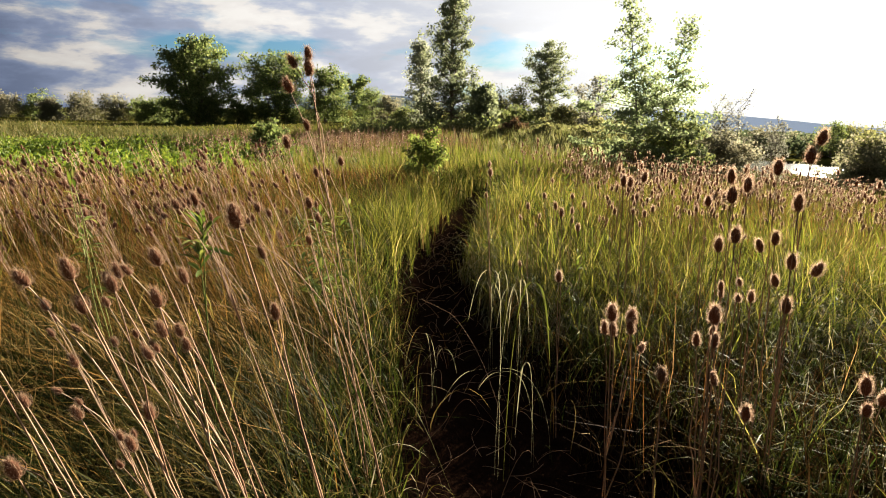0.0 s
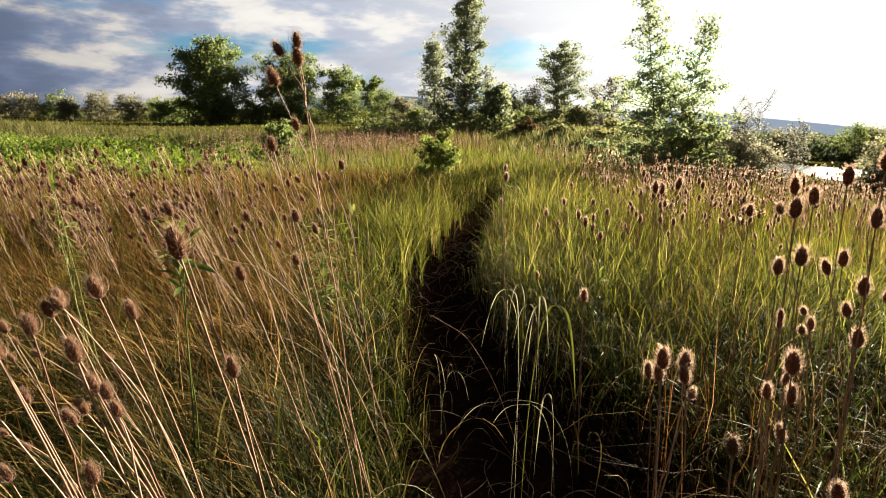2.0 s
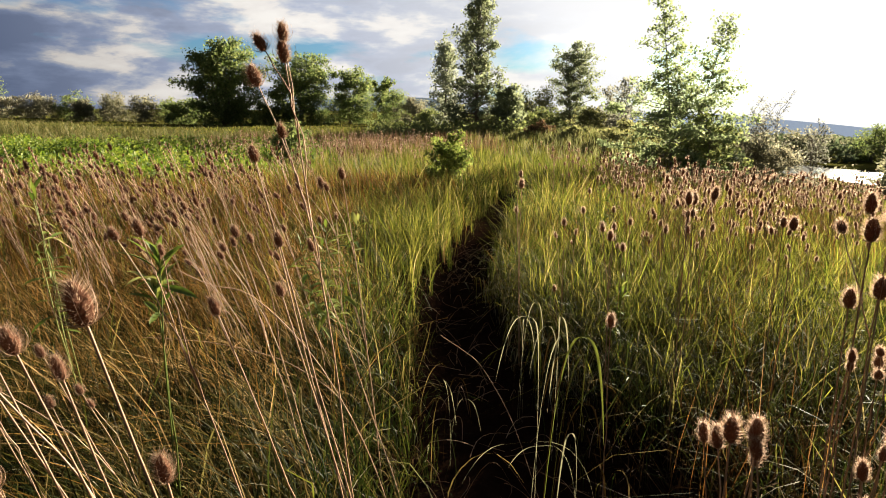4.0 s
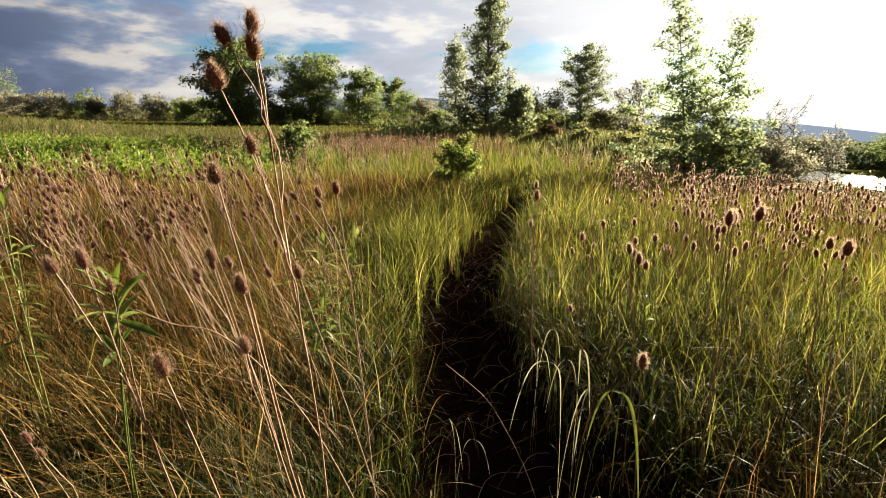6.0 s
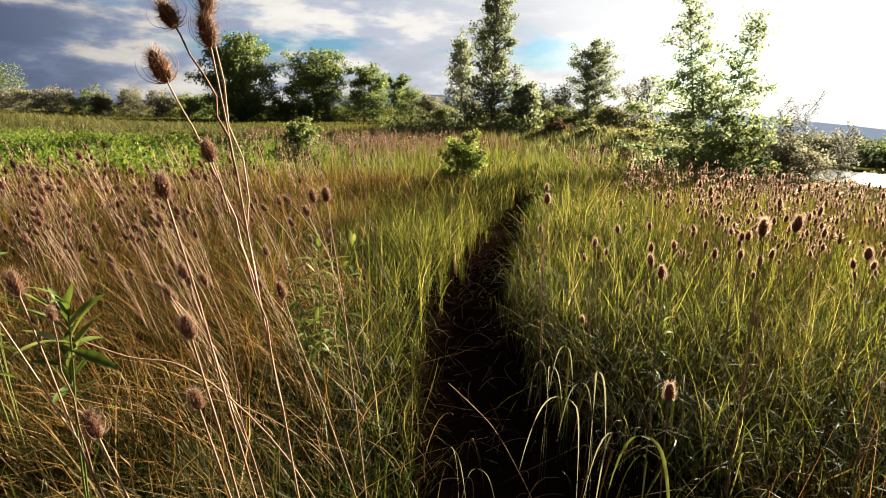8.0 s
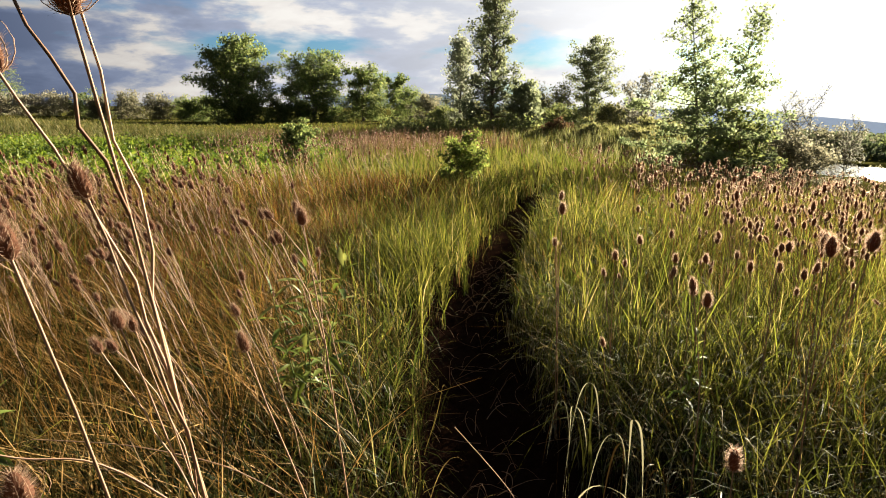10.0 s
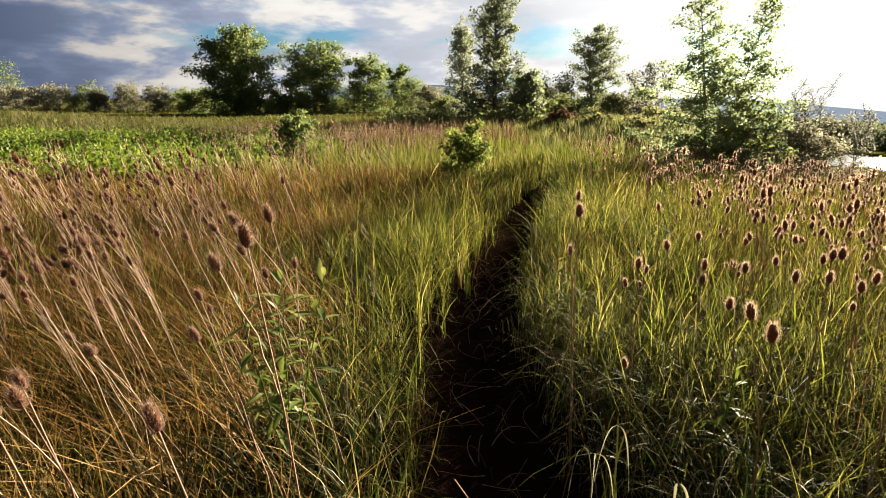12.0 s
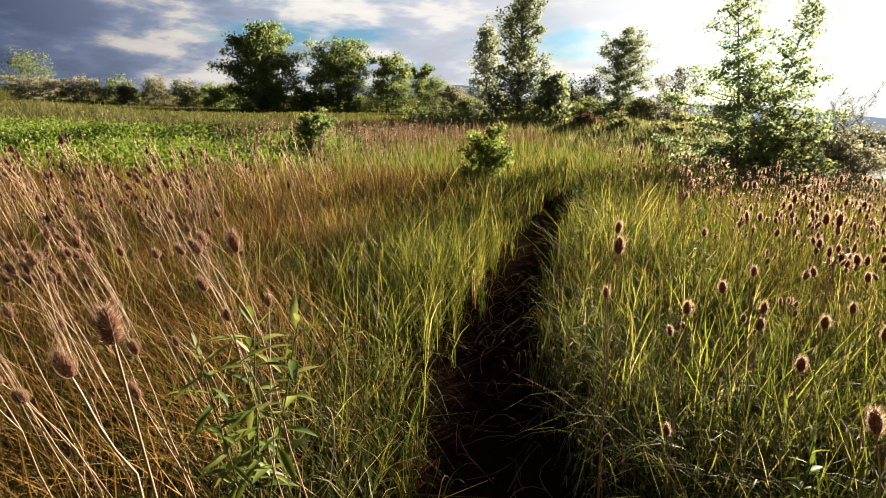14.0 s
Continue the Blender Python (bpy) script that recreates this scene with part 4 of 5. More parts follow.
def leaf_field():
    """The bright broad-leaved crop at the foot of the bank."""
    rng = np.random.default_rng(9)
    p = scatter(17000, -28, -3.3, 9.8, 25.0, lambda x, y: in_view(x, y) * in_leaf_band(x, y) * 0.78, rng)
    base = rooted(p)
    per = 11
    c = np.repeat(base, per, 0) + np.stack([rng.normal(0, 0.13, len(p) * per), rng.normal(0, 0.13, len(p) * per), rng.uniform(0.2, 1.0, len(p) * per) * np.repeat(0.35 + 0.55 * clumpy(p[:, 0], p[:, 1], 2.1, 1) * rng.uniform(0.6, 1.1, len(p)), per)], -1)
    v, q = leaf_quads(c, rng.uniform(0.026, 0.060, len(c)), rng, 2.6, 0.5)
    tagged(new("leafy_weeds", quad_mesh("leafy_weeds", v, q, LEAFY)), "band of bright green broad-leaved weeds below the bank", "weeds", kind="stuff")
    # scrub on the rise and dark undergrowth below the poplars
    p = scatter(3600, 1.5, 17, 22.5, 35, lambda x, y: np.exp(-((x - 9.0) / 4.6) ** 2 - ((y - 28) / 4.2) ** 2), rng)
    c = np.repeat(rooted(p), 9, 0)
    n = len(c)
    c[:, :2] += rng.normal(0, 0.16, (n, 2))
    v, q = blades(c, rng.uniform(0.3, 0.85, n), rng.uniform(0.02, 0.05, n), rng.uniform(0, 6.3, n), np.abs(rng.normal(0.3, 0.2, n)), np.clip(rng.normal(0.1, 0.1, n), 0, 0.9), 2, rng=rng)
    tagged(new("scrub", quad_mesh("scrub", v, q, SCRUB_LEAF)), "pale yellow-green scrub on a low rise", "scrub", kind="stuff")
    # woods on the low land across the river
    az, far = np.radians(rng.uniform(17, 56, 420)), rng.uniform(52, 120, 420)
    base = rooted(np.stack([far * np.sin(az), far * np.cos(az)], -1))
    size = rng.uniform(0.6, 1.6, len(base))
    c = np.repeat(base, 46, 0)
    s = np.repeat(size, 46)
    c = c + np.stack([rng.normal(0, 0.6, len(c)) * s, rng.normal(0, 0.6, len(c)) * s, np.sqrt(rng.uniform(0, 1, len(c))) * s * 1.1], -1)
    v, q = leaf_quads(c, rng.uniform(0.2, 0.4, len(c)), rng, 1.5, 0.2)
    tagged(new("far_woods", quad_mesh("far_woods", v, q, WOOD_LEAF)), "low green woods on the far side of the river", "woods", kind="stuff")
    p = scatter(1500, -3.0, 7.0, 29.5, 35, lambda x, y: 0.15 + 0.8 * clumpy(x, y, 1.1, 8), rng)
    tall = 0.35 + 1.1 * clumpy(p[:, 0], p[:, 1], 1.6, 6) * rng.uniform(0.5, 1.0, len(p))
    c = np.repeat(rooted(p), 14, 0)
    c = c + np.stack([rng.normal(0, 0.25, len(c)), rng.normal(0, 0.25, len(c)), rng.uniform(0.05, 1.0, len(c)) * np.repeat(tall, 14)], -1)
    v, q = leaf_quads(c, rng.uniform(0.06, 0.13, len(c)), rng, 2.0, 0.3)
    tagged(new("undergrowth", quad_mesh("undergrowth", v, q, SHRUB_LEAF)), "shady green undergrowth at the foot of the poplars", "undergrowth", kind="stuff")
    p = scatter(1500, -9, 3.5, 21.5, 28, lambda x, y: 0.8 * clumpy(x, y, 0.7, 2), rng)
    v, q = blades(np.repeat(rooted(p), 5, 0) + np.append(rng.normal(0, 0.12, (len(p) * 5, 2)), np.zeros((len(p) * 5, 1)), 1), rng.uniform(0.5, 1.0, len(p) * 5), rng.uniform(0.02, 0.04, len(p) * 5),
                  rng.uniform(0, 6.3, len(p) * 5), np.abs(rng.normal(0.15, 0.1, len(p) * 5)), np.zeros(len(p) * 5), 2, rng=rng)
    tagged(new("rust_weeds", quad_mesh("rust_weeds", v, q, RUST)), "rust-brown dead weeds across the far meadow", "weeds", kind="stuff")


leaf_field()


# ---- teasels ----
def head_mesh(name, seed, spines=640, fine=True, bristle=SPINE):
    """A dry teasel head one unit long, standing on its origin: a bristly egg with a tuft."""
    rng = np.random.default_rng(seed)
    rings, seg = (9, 12) if fine else (5, 7)
    verts, faces = [], []
    wide = 0.235 if fine else 0.215

    def girth(u):
        return wide * (math.sin(math.pi * min(1, max(0, u * 0.93 + 0.05))) ** 0.55) * (1.05 - 0.25 * u)

    for i in range(rings + 1):
        u = i / rings
        for j in range(seg):
            a = 2 * math.pi * (j + 0.5 * (i % 2)) / seg
            r = girth(u) * (1 + 0.07 * rng.normal())
            verts.append((r * math.cos(a), r * math.sin(a), u * 0.92))
    for i in range(rings):
        for j in range(seg):
            k = (j + 1) % seg
            faces.append((i * seg + j, i * seg + k, (i + 1) * seg + k, (i + 1) * seg + j))
    core = len(faces)
    for n in range(spines):
        u = (n + 0.5) / spines
        a = n * 2.399963 + rng.normal(0, 0.1)
        r = girth(u)
        long = (0.19 + 0.05 * u) * rng.uniform(0.7, 1.3) + (0.08 if u > 0.95 else 0)
        up = -0.10 + 1.35 * u
        d = Vector((math.cos(a), math.sin(a), up + rng.normal(0, 0.15))).normalized()
        p = Vector((r * math.cos(a), r * math.sin(a), u * 0.92))
        side = (Matrix.Rotation(rng.uniform(0, 3.14), 3, d) @ d.orthogonal().normalized()) * (0.0052 if fine else 0.015)
        b = len(verts)
        verts += [p - side, p + side, p + d * long]
        faces.append((b, b + 1, b + 2))
    me = bpy.data.meshes.new(name)
    me.from_pydata([tuple(v) for v in verts], [], faces)
    me.materials.append(CORE)
    me.materials.append(bristle)
    me.polygons.foreach_set("material_index", np.array([0] * core + [1] * (len(faces) - core), np.int32))
    me.update()
    return me


def bract_mesh(seed):
    """One long curved bract that rises from below a head."""
    rng = np.random.default_rng(seed)
    t = np.linspace(0, 1, 6)
    out = 0.05 + rng.uniform(0.34, 0.5) * np.sin(t * 2.2)
    z = -0.03 + rng.uniform(0.55, 1.15) * t ** 1.5
    return quad_mesh("bract", *tubes([(np.stack([out, 0 * t, z], -1), 0.014 * (1 - 0.8 * t))], 3), STRAW)


HEADS = [head_mesh("seed_head", 100 + i) for i in range(4)]
FIELD_HEADS = [head_mesh("seed_head", 120 + i, 150, False) for i in range(4)]
BROWN_HEADS = [head_mesh("seed_head", 140 + i, bristle=SPINE_BROWN) for i in range(4)]
BROWN_FIELD_HEADS = [head_mesh("seed_head", 160 + i, 130, False, SPINE_BROWN) for i in range(4)]
BRACTS = [bract_mesh(200 + i) for i in range(3)]


def stalk(root, tip, rng, r0, r1, bow=0.05):
    """A thin, slightly bowed stem from root to tip."""
    root, tip = np.asarray(root, float), np.asarray(tip, float)
    t = np.linspace(0, 1, 9)[:, None]
    d = tip - root
    side = np.array([-d[1], d[0], 0]) / (np.hypot(d[0], d[1]) + 1e-6) * rng.normal(0, 0.02)
    pts = root + d * t + side * np.sin(t * 3.14) - np.array([d[0], d[1], 0]) * bow * np.sin(t * 3.14) + rng.normal(0, 0.003, (9, 3)) * np.sin(t * 3.14)
    return pts, r0 + (r1 - r0) * t[:, 0]


def teasel(root, heads, seed, label="tall dry teasel with bristly brown heads on straw stems", r=0.0029, bracts=True, brown=False):
    """A teasel plant: a main stem to the first head, side stems to the others. heads: (x, y, z, length) of each head's middle."""
    rng = np.random.default_rng(seed)
    ob = thing("teasel", label, "teasel", "teasels in the meadow", at=pose(*root))
    o = np.array(root)
    lines, tops = [], []
    main = None
    for i, (x, y, z, size) in enumerate(heads):
        mid = np.array([x, y, z]) - o
        if main is None:
            line = stalk((0, 0, -0.03), mid, rng, r, r * 0.55)
            main = line[0]
        else:
            k = int(np.clip(np.searchsorted(main[:, 2], mid[2] - rng.uniform(0.35, 0.6)), 1, 7))
            line = stalk(main[k], mid, rng, r * 0.7, r * 0.45, 0.12)
        way = line[0][-1] - line[0][-2]
        way = Vector(way / np.linalg.norm(way))
        base = Vector(mid) - way * size * 0.5
        pts = line[0]
        pts[-1] = base
        lines.append((pts, line[1]))
        tops.append((base, way, size))
    child("stem", quad_mesh("stem", *tubes(lines, 5), STRAW), ob)
    for base, way, size in tops:
        turn = way.to_track_quat("Z", "Y").to_matrix().to_4x4() @ Matrix.Rotation(rng.uniform(0, 6.28), 4, "Z")
        fat = rng.uniform(0.92, 1.15)
        m = Matrix.Translation(base) @ turn @ Matrix.Diagonal((size * fat, size * fat, size, 1))
        h = child("seed_head", ((BROWN_HEADS if brown else HEADS) if bracts else (BROWN_FIELD_HEADS if brown else FIELD_HEADS))[rng.integers(4)], ob, m)
        if bracts:
            for k in range(7):
                child("bract", BRACTS[rng.integers(3)], h, pose(0, 0, 0, 0, 0, k * 51.4 + rng.normal(0, 12)))
    return ob


def beside(x, y, *heads):
    """A teasel beside the walk: its root, then the middle of each head and its length."""
    beside.count += 1
    label = "tall upright dry teasel with brown heads rimmed by light" if x > 0 else "tall dry teasel leaning over with bristly brown heads"
    teasel((x, y, float(height(x, y))), [(*h[:3], h[3] * (0.80 if x > 0 else 0.90)) for h in heads], 300 + beside.count, label, brown=x < 0)


beside.count = 0
beside(1.48, 1.81, (1.45, 1.83, 1.40, 0.078), (1.53, 1.89, 1.46, 0.078))
beside(1.35, 1.79, (1.32, 1.81, 1.36, 0.074))
beside(1.13, 1.69, (1.10, 1.71, 1.28, 0.078), (1.10, 1.73, 1.34, 0.068))
beside(1.20, 1.72, (1.17, 1.74, 1.31, 0.069), (1.28, 2.03, 1.22, 0.073))
beside(1.11, 1.61, (1.08, 1.63, 1.16, 0.071))
beside(1.36, 1.76, (1.33, 1.78, 1.11, 0.068), (1.23, 1.72, 1.10, 0.071))
beside(1.10, 1.68, (1.07, 1.70, 1.11, 0.067))
beside(1.33, 1.64, (1.30, 1.66, 1.26, 0.078))
beside(1.39, 1.70, (1.36, 1.72, 1.04, 0.078), (1.54, 1.81, 0.98, 0.078))
beside(1.35, 1.64, (1.32, 1.66, 0.90, 0.078), (1.24, 1.63, 1.00, 0.059))
beside(0.80, 1.18, (0.77, 1.20, 1.06, 0.066), (0.75, 1.23, 0.98, 0.047), (0.78, 1.20, 0.99, 0.051), (0.81, 1.26, 0.99, 0.039), (0.89, 1.35, 0.80, 0.054))
beside(1.36, 1.84, (1.33, 1.86, 0.86, 0.065), (1.13, 1.65, 0.99, 0.048), (1.12, 1.63, 0.94, 0.048))
beside(1.11, 1.65, (1.08, 1.67, 0.97, 0.046), (1.09, 1.68, 0.94, 0.040))
beside(0.55, 1.21, (0.52, 1.23, 1.06, 0.062), (0.59, 1.27, 1.03, 0.058), (0.57, 1.39, 0.95, 0.053), (0.58, 1.36, 0.96, 0.057), (0.58, 1.25, 1.01, 0.049), (0.69, 1.40, 0.88, 0.042))
beside(0.60, 1.03, (0.57, 1.05, 0.98, 0.047))
beside(0.82, 1.04, (0.79, 1.06, 0.87, 0.057))
beside(1.28, 2.85, (1.25, 2.87, 1.17, 0.078))
beside(1.17, 2.68, (1.14, 2.70, 1.20, 0.078), (1.24, 2.68, 1.22, 0.078))
beside(1.64, 2.68, (1.61, 2.70, 1.09, 0.078))
beside(0.73, 2.26, (0.70, 2.28, 0.82, 0.068))
beside(0.86, 2.71, (0.83, 2.73, 1.03, 0.063), (0.82, 2.81, 1.05, 0.057))
beside(1.40, 1.33, (1.37, 1.35, 0.76, 0.078), (1.46, 1.37, 0.70, 0.065), (1.37, 1.33, 0.69, 0.058))
beside(-0.39, 1.34, (-0.73, 1.37, 1.15, 0.051))
beside(-0.41, 1.33, (-0.75, 1.36, 1.13, 0.047))
beside(-0.16, 1.04, (-0.50, 1.07, 1.11, 0.043), (-0.51, 1.02, 1.08, 0.036), (-0.42, 0.99, 1.11, 0.036), (-0.51, 1.05, 1.08, 0.036))
beside(-0.44, 1.17, (-0.67, 1.20, 0.76, 0.050))
beside(-0.34, 1.09, (-0.68, 1.12, 1.15, 0.050))
beside(-0.09, 1.58, (-0.43, 1.61, 1.13, 0.050))
beside(-0.02, 1.58, (-0.28, 1.61, 1.28, 0.040))
beside(-0.03, 2.25, (-0.36, 2.28, 1.10, 0.052))
beside(-0.02, 1.60, (-0.29, 1.63, 1.16, 0.037))
beside(-0.56, 1.00, (-0.81, 1.02, 0.83, 0.055))
beside(-0.135, 1.80, (-0.285, 1.77, 1.675, 0.058), (-0.285, 1.775, 1.715, 0.048), (-0.33, 1.75, 1.69, 0.050), (-0.345, 1.74, 1.62, 0.054), (-0.30, 1.77, 1.50, 0.040))
beside(-0.125, 1.79, (-0.36, 1.74, 1.45, 0.046))
beside(-0.05, 0.95, (-0.31, 1.00, 1.36, 0.055))
beside(-0.10, 0.98, (-0.25, 1.00, 1.17, 0.040))
beside(-0.32, 1.05, (-0.67, 1.08, 1.24, 0.055), (-0.74, 1.05, 1.23, 0.045), (-0.60, 1.10, 1.20, 0.042))
beside(-0.22, 0.96, (-0.46, 0.98, 1.21, 0.045), (-0.43, 0.99, 1.14, 0.032))
beside(-0.25, 1.18, (-0.56, 1.215, 1.225, 0.050), (-0.62, 1.20, 1.20, 0.035))
beside(-0.22, 1.20, (-0.51, 1.23, 1.175, 0.046))
beside(-0.42, 1.20, (-0.80, 1.23, 0.83, 0.045))
beside(-0.50, 1.00, (-0.86, 1.02, 1.22, 0.055), (-0.82, 1.03, 1.10, 0.040))
beside(-0.42, 2.40, (-0.675, 2.43, 1.077, 0.045), (-0.72, 2.41, 1.03, 0.040))
beside(-0.46, 3.08, (-0.67, 3.11, 0.98, 0.045))
beside(-0.32, 2.24, (-0.61, 2.275, 1.15, 0.050), (-0.65, 2.26, 1.10, 0.040), (-0.57, 2.30, 1.12, 0.042))
beside(-0.38, 1.82, (-0.70, 1.85, 1.255, 0.055), (-0.76, 1.84, 1.24, 0.045), (-0.66, 1.87, 1.19, 0.035))
beside(-0.15, 2.45, (-0.28, 2.50, 1.32, 0.050), (-0.34, 2.50, 1.27, 0.040))
beside(-0.25, 3.30, (-0.535, 3.40, 1.17, 0.075), (-0.66, 3.42, 1.145, 0.060), (-0.64, 3.40, 1.04, 0.055))
beside(-0.40, 3.10, (-0.735, 3.18, 0.82, 0.060))
beside(-0.46, 3.60, (-0.78, 3.70, 1.09, 0.060), (-0.86, 3.70, 1.05, 0.050))
beside(-0.36, 3.34, (-0.533, 3.315, 0.983, 0.044), (-0.47, 3.455, 0.974, 0.044))
beside(-0.80, 3.34, (-1.21, 3.365, 0.67, 0.05))
beside(-1.20, 3.95, (-1.576, 4.00, 0.62, 0.050))
beside(-1.05, 3.70, (-1.44, 3.76, 0.98, 0.060), (-1.52, 3.75, 0.94, 0.055), (-1.38, 3.80, 0.90, 0.045))
beside(-1.30, 4.30, (-1.70, 4.37, 0.80, 0.055), (-1.75, 4.40, 0.92, 0.055), (-1.66, 4.33, 0.96, 0.050))
beside(-0.85, 3.30, (-1.206, 3.35, 0.68, 0.058), (-1.26, 3.34, 0.74, 0.050))
beside(-1.40, 4.40, (-1.82, 4.46, 0.93, 0.055), (-1.88, 4.45, 0.87, 0.050))
beside(0.62, 3.58, (0.59, 3.60, 1.14, 0.069), (0.585, 3.61, 1.195, 0.050))
beside(0.63, 3.60, (0.565, 3.60, 0.985, 0.047))
beside(1.84, 3.06, (1.82, 3.07, 1.02, 0.067), (1.75, 3.05, 0.98, 0.050), (1.88, 3.10, 0.96, 0.050))
beside(0.92, 3.74, (0.896, 3.76, 0.88, 0.062), (0.84, 3.74, 0.80, 0.050))
beside(1.32, 4.02, (1.30, 4.00, 0.80, 0.067), (1.31, 4.02, 0.72, 0.067))
beside(1.57, 4.56, (1.55, 4.58, 0.52, 0.056))
beside(2.04, 4.80, (2.04, 4.86, 0.99, 0.078), (1.97, 4.82, 0.88, 0.050))
beside(2.60, 5.44, (2.58, 5.45, 0.63, 0.067), (2.52, 5.42, 0.58, 0.056), (2.64, 5.48, 0.66, 0.056))
beside(1.66, 3.48, (1.64, 3.49, 0.87, 0.062), (1.70, 3.50, 0.90, 0.062), (1.60, 3.46, 0.80, 0.050))
beside(1.88, 5.28, (1.86, 5.30, 0.90, 0.067), (1.80, 5.26, 0.86, 0.056), (1.92, 5.32, 0.82, 0.050))
beside(1.10, 4.16, (1.084, 4.14, 0.73, 0.054), (1.05, 4.12, 0.66, 0.040))
beside(1.22, 3.63, (1.223, 3.61, 0.755, 0.067))
beside(0.83, 3.61, (0.817, 3.595, 0.50, 0.056))
beside(1.88, 5.15, (1.87, 5.18, 0.93, 0.066), (1.78, 5.16, 0.94, 0.056))
beside(2.52, 5.94, (2.51, 5.97, 0.85, 0.067), (2.54, 5.97, 0.75, 0.052), (2.44, 6.00, 0.74, 0.063))
beside(1.95, 4.35, (1.94, 4.38, 0.90, 0.059), (1.90, 4.39, 0.90, 0.068), (1.99, 4.42, 0.81, 0.060))
beside(2.26, 4.65, (2.25, 4.68, 0.83, 0.062), (2.29, 4.64, 0.80, 0.066))
beside(1.95, 4.69, (1.94, 4.72, 0.89, 0.062), (1.93, 4.72, 0.85, 0.054))
beside(2.12, 4.79, (2.11, 4.82, 0.84, 0.052))
beside(2.52, 4.59, (2.51, 4.62, 0.79, 0.056))
beside(1.70, 3.75, (1.69, 3.78, 0.89, 0.057))
beside(1.61, 3.58, (1.60, 3.61, 0.96, 0.058), (1.62, 3.59, 0.97, 0.063))
beside(1.63, 3.60, (1.62, 3.63, 0.86, 0.065))
beside(1.50, 3.61, (1.49, 3.64, 0.86, 0.067))
beside(1.59, 3.89, (1.58, 3.92, 0.84, 0.055))
beside(1.25, 3.54, (1.24, 3.57, 0.92, 0.055))
beside(1.39, 4.23, (1.38, 4.26, 0.87, 0.059))
beside(1.98, 6.48, (1.97, 6.51, 0.83, 0.067), (2.00, 6.53, 0.93, 0.064))
beside(1.32, 4.60, (1.31, 4.63, 0.95, 0.056))
beside(1.03, 3.76, (1.02, 3.79, 0.95, 0.058))
beside(-0.96, 3.26, (-1.28, 3.29, 1.01, 0.053), (-1.29, 3.23, 1.00, 0.045))
beside(-1.14, 3.70, (-1.44, 3.73, 0.95, 0.047), (-1.46, 3.82, 0.97, 0.047))
beside(-1.16, 3.79, (-1.44, 3.82, 0.89, 0.044))
beside(-1.21, 3.81, (-1.53, 3.84, 1.00, 0.046))
beside(-1.00, 3.77, (-1.28, 3.80, 0.88, 0.048), (-1.27, 3.72, 1.02, 0.043))
beside(-1.01, 3.44, (-1.30, 3.47, 0.90, 0.051))
beside(-1.35, 3.62, (-1.57, 3.65, 0.70, 0.049))
beside(-0.98, 3.32, (-1.20, 3.35, 0.68, 0.044))
beside(-0.81, 3.94, (-1.11, 3.97, 0.95, 0.048))
beside(-0.72, 4.09, (-1.05, 4.12, 1.02, 0.045), (-1.10, 4.09, 1.08, 0.043), (-1.07, 4.10, 0.99, 0.045))
beside(-0.86, 3.83, (-1.18, 3.86, 0.99, 0.049))
beside(-0.71, 3.70, (-0.93, 3.73, 0.69, 0.045))


def near_left_teasels():
    """More leaning stems close to the walk, on the dry side."""
    rng = np.random.default_rng(77)
    for i in range(9):
        y = rng.uniform(1.0, 2.2)
        x = -rng.uniform(0.35, 0.5 + 0.45 * y)
        tall = rng.uniform(0.6, 0.95)
        lean = rng.uniform(0.22, 0.4)
        heads = [(x - lean * tall, y + rng.normal(0, 0.06), tall, rng.uniform(0.036, 0.05))]
        for _ in range(rng.integers(0, 3)):
            heads.append((x - lean * tall + rng.normal(0, 0.05), y + rng.normal(0, 0.05), tall - rng.uniform(0.03, 0.15), rng.uniform(0.028, 0.04)))
        teasel((x, y, float(height(x, y))), heads, 900 + i, "dry straw teasel leaning over in the brown field", 0.0026, brown=True)


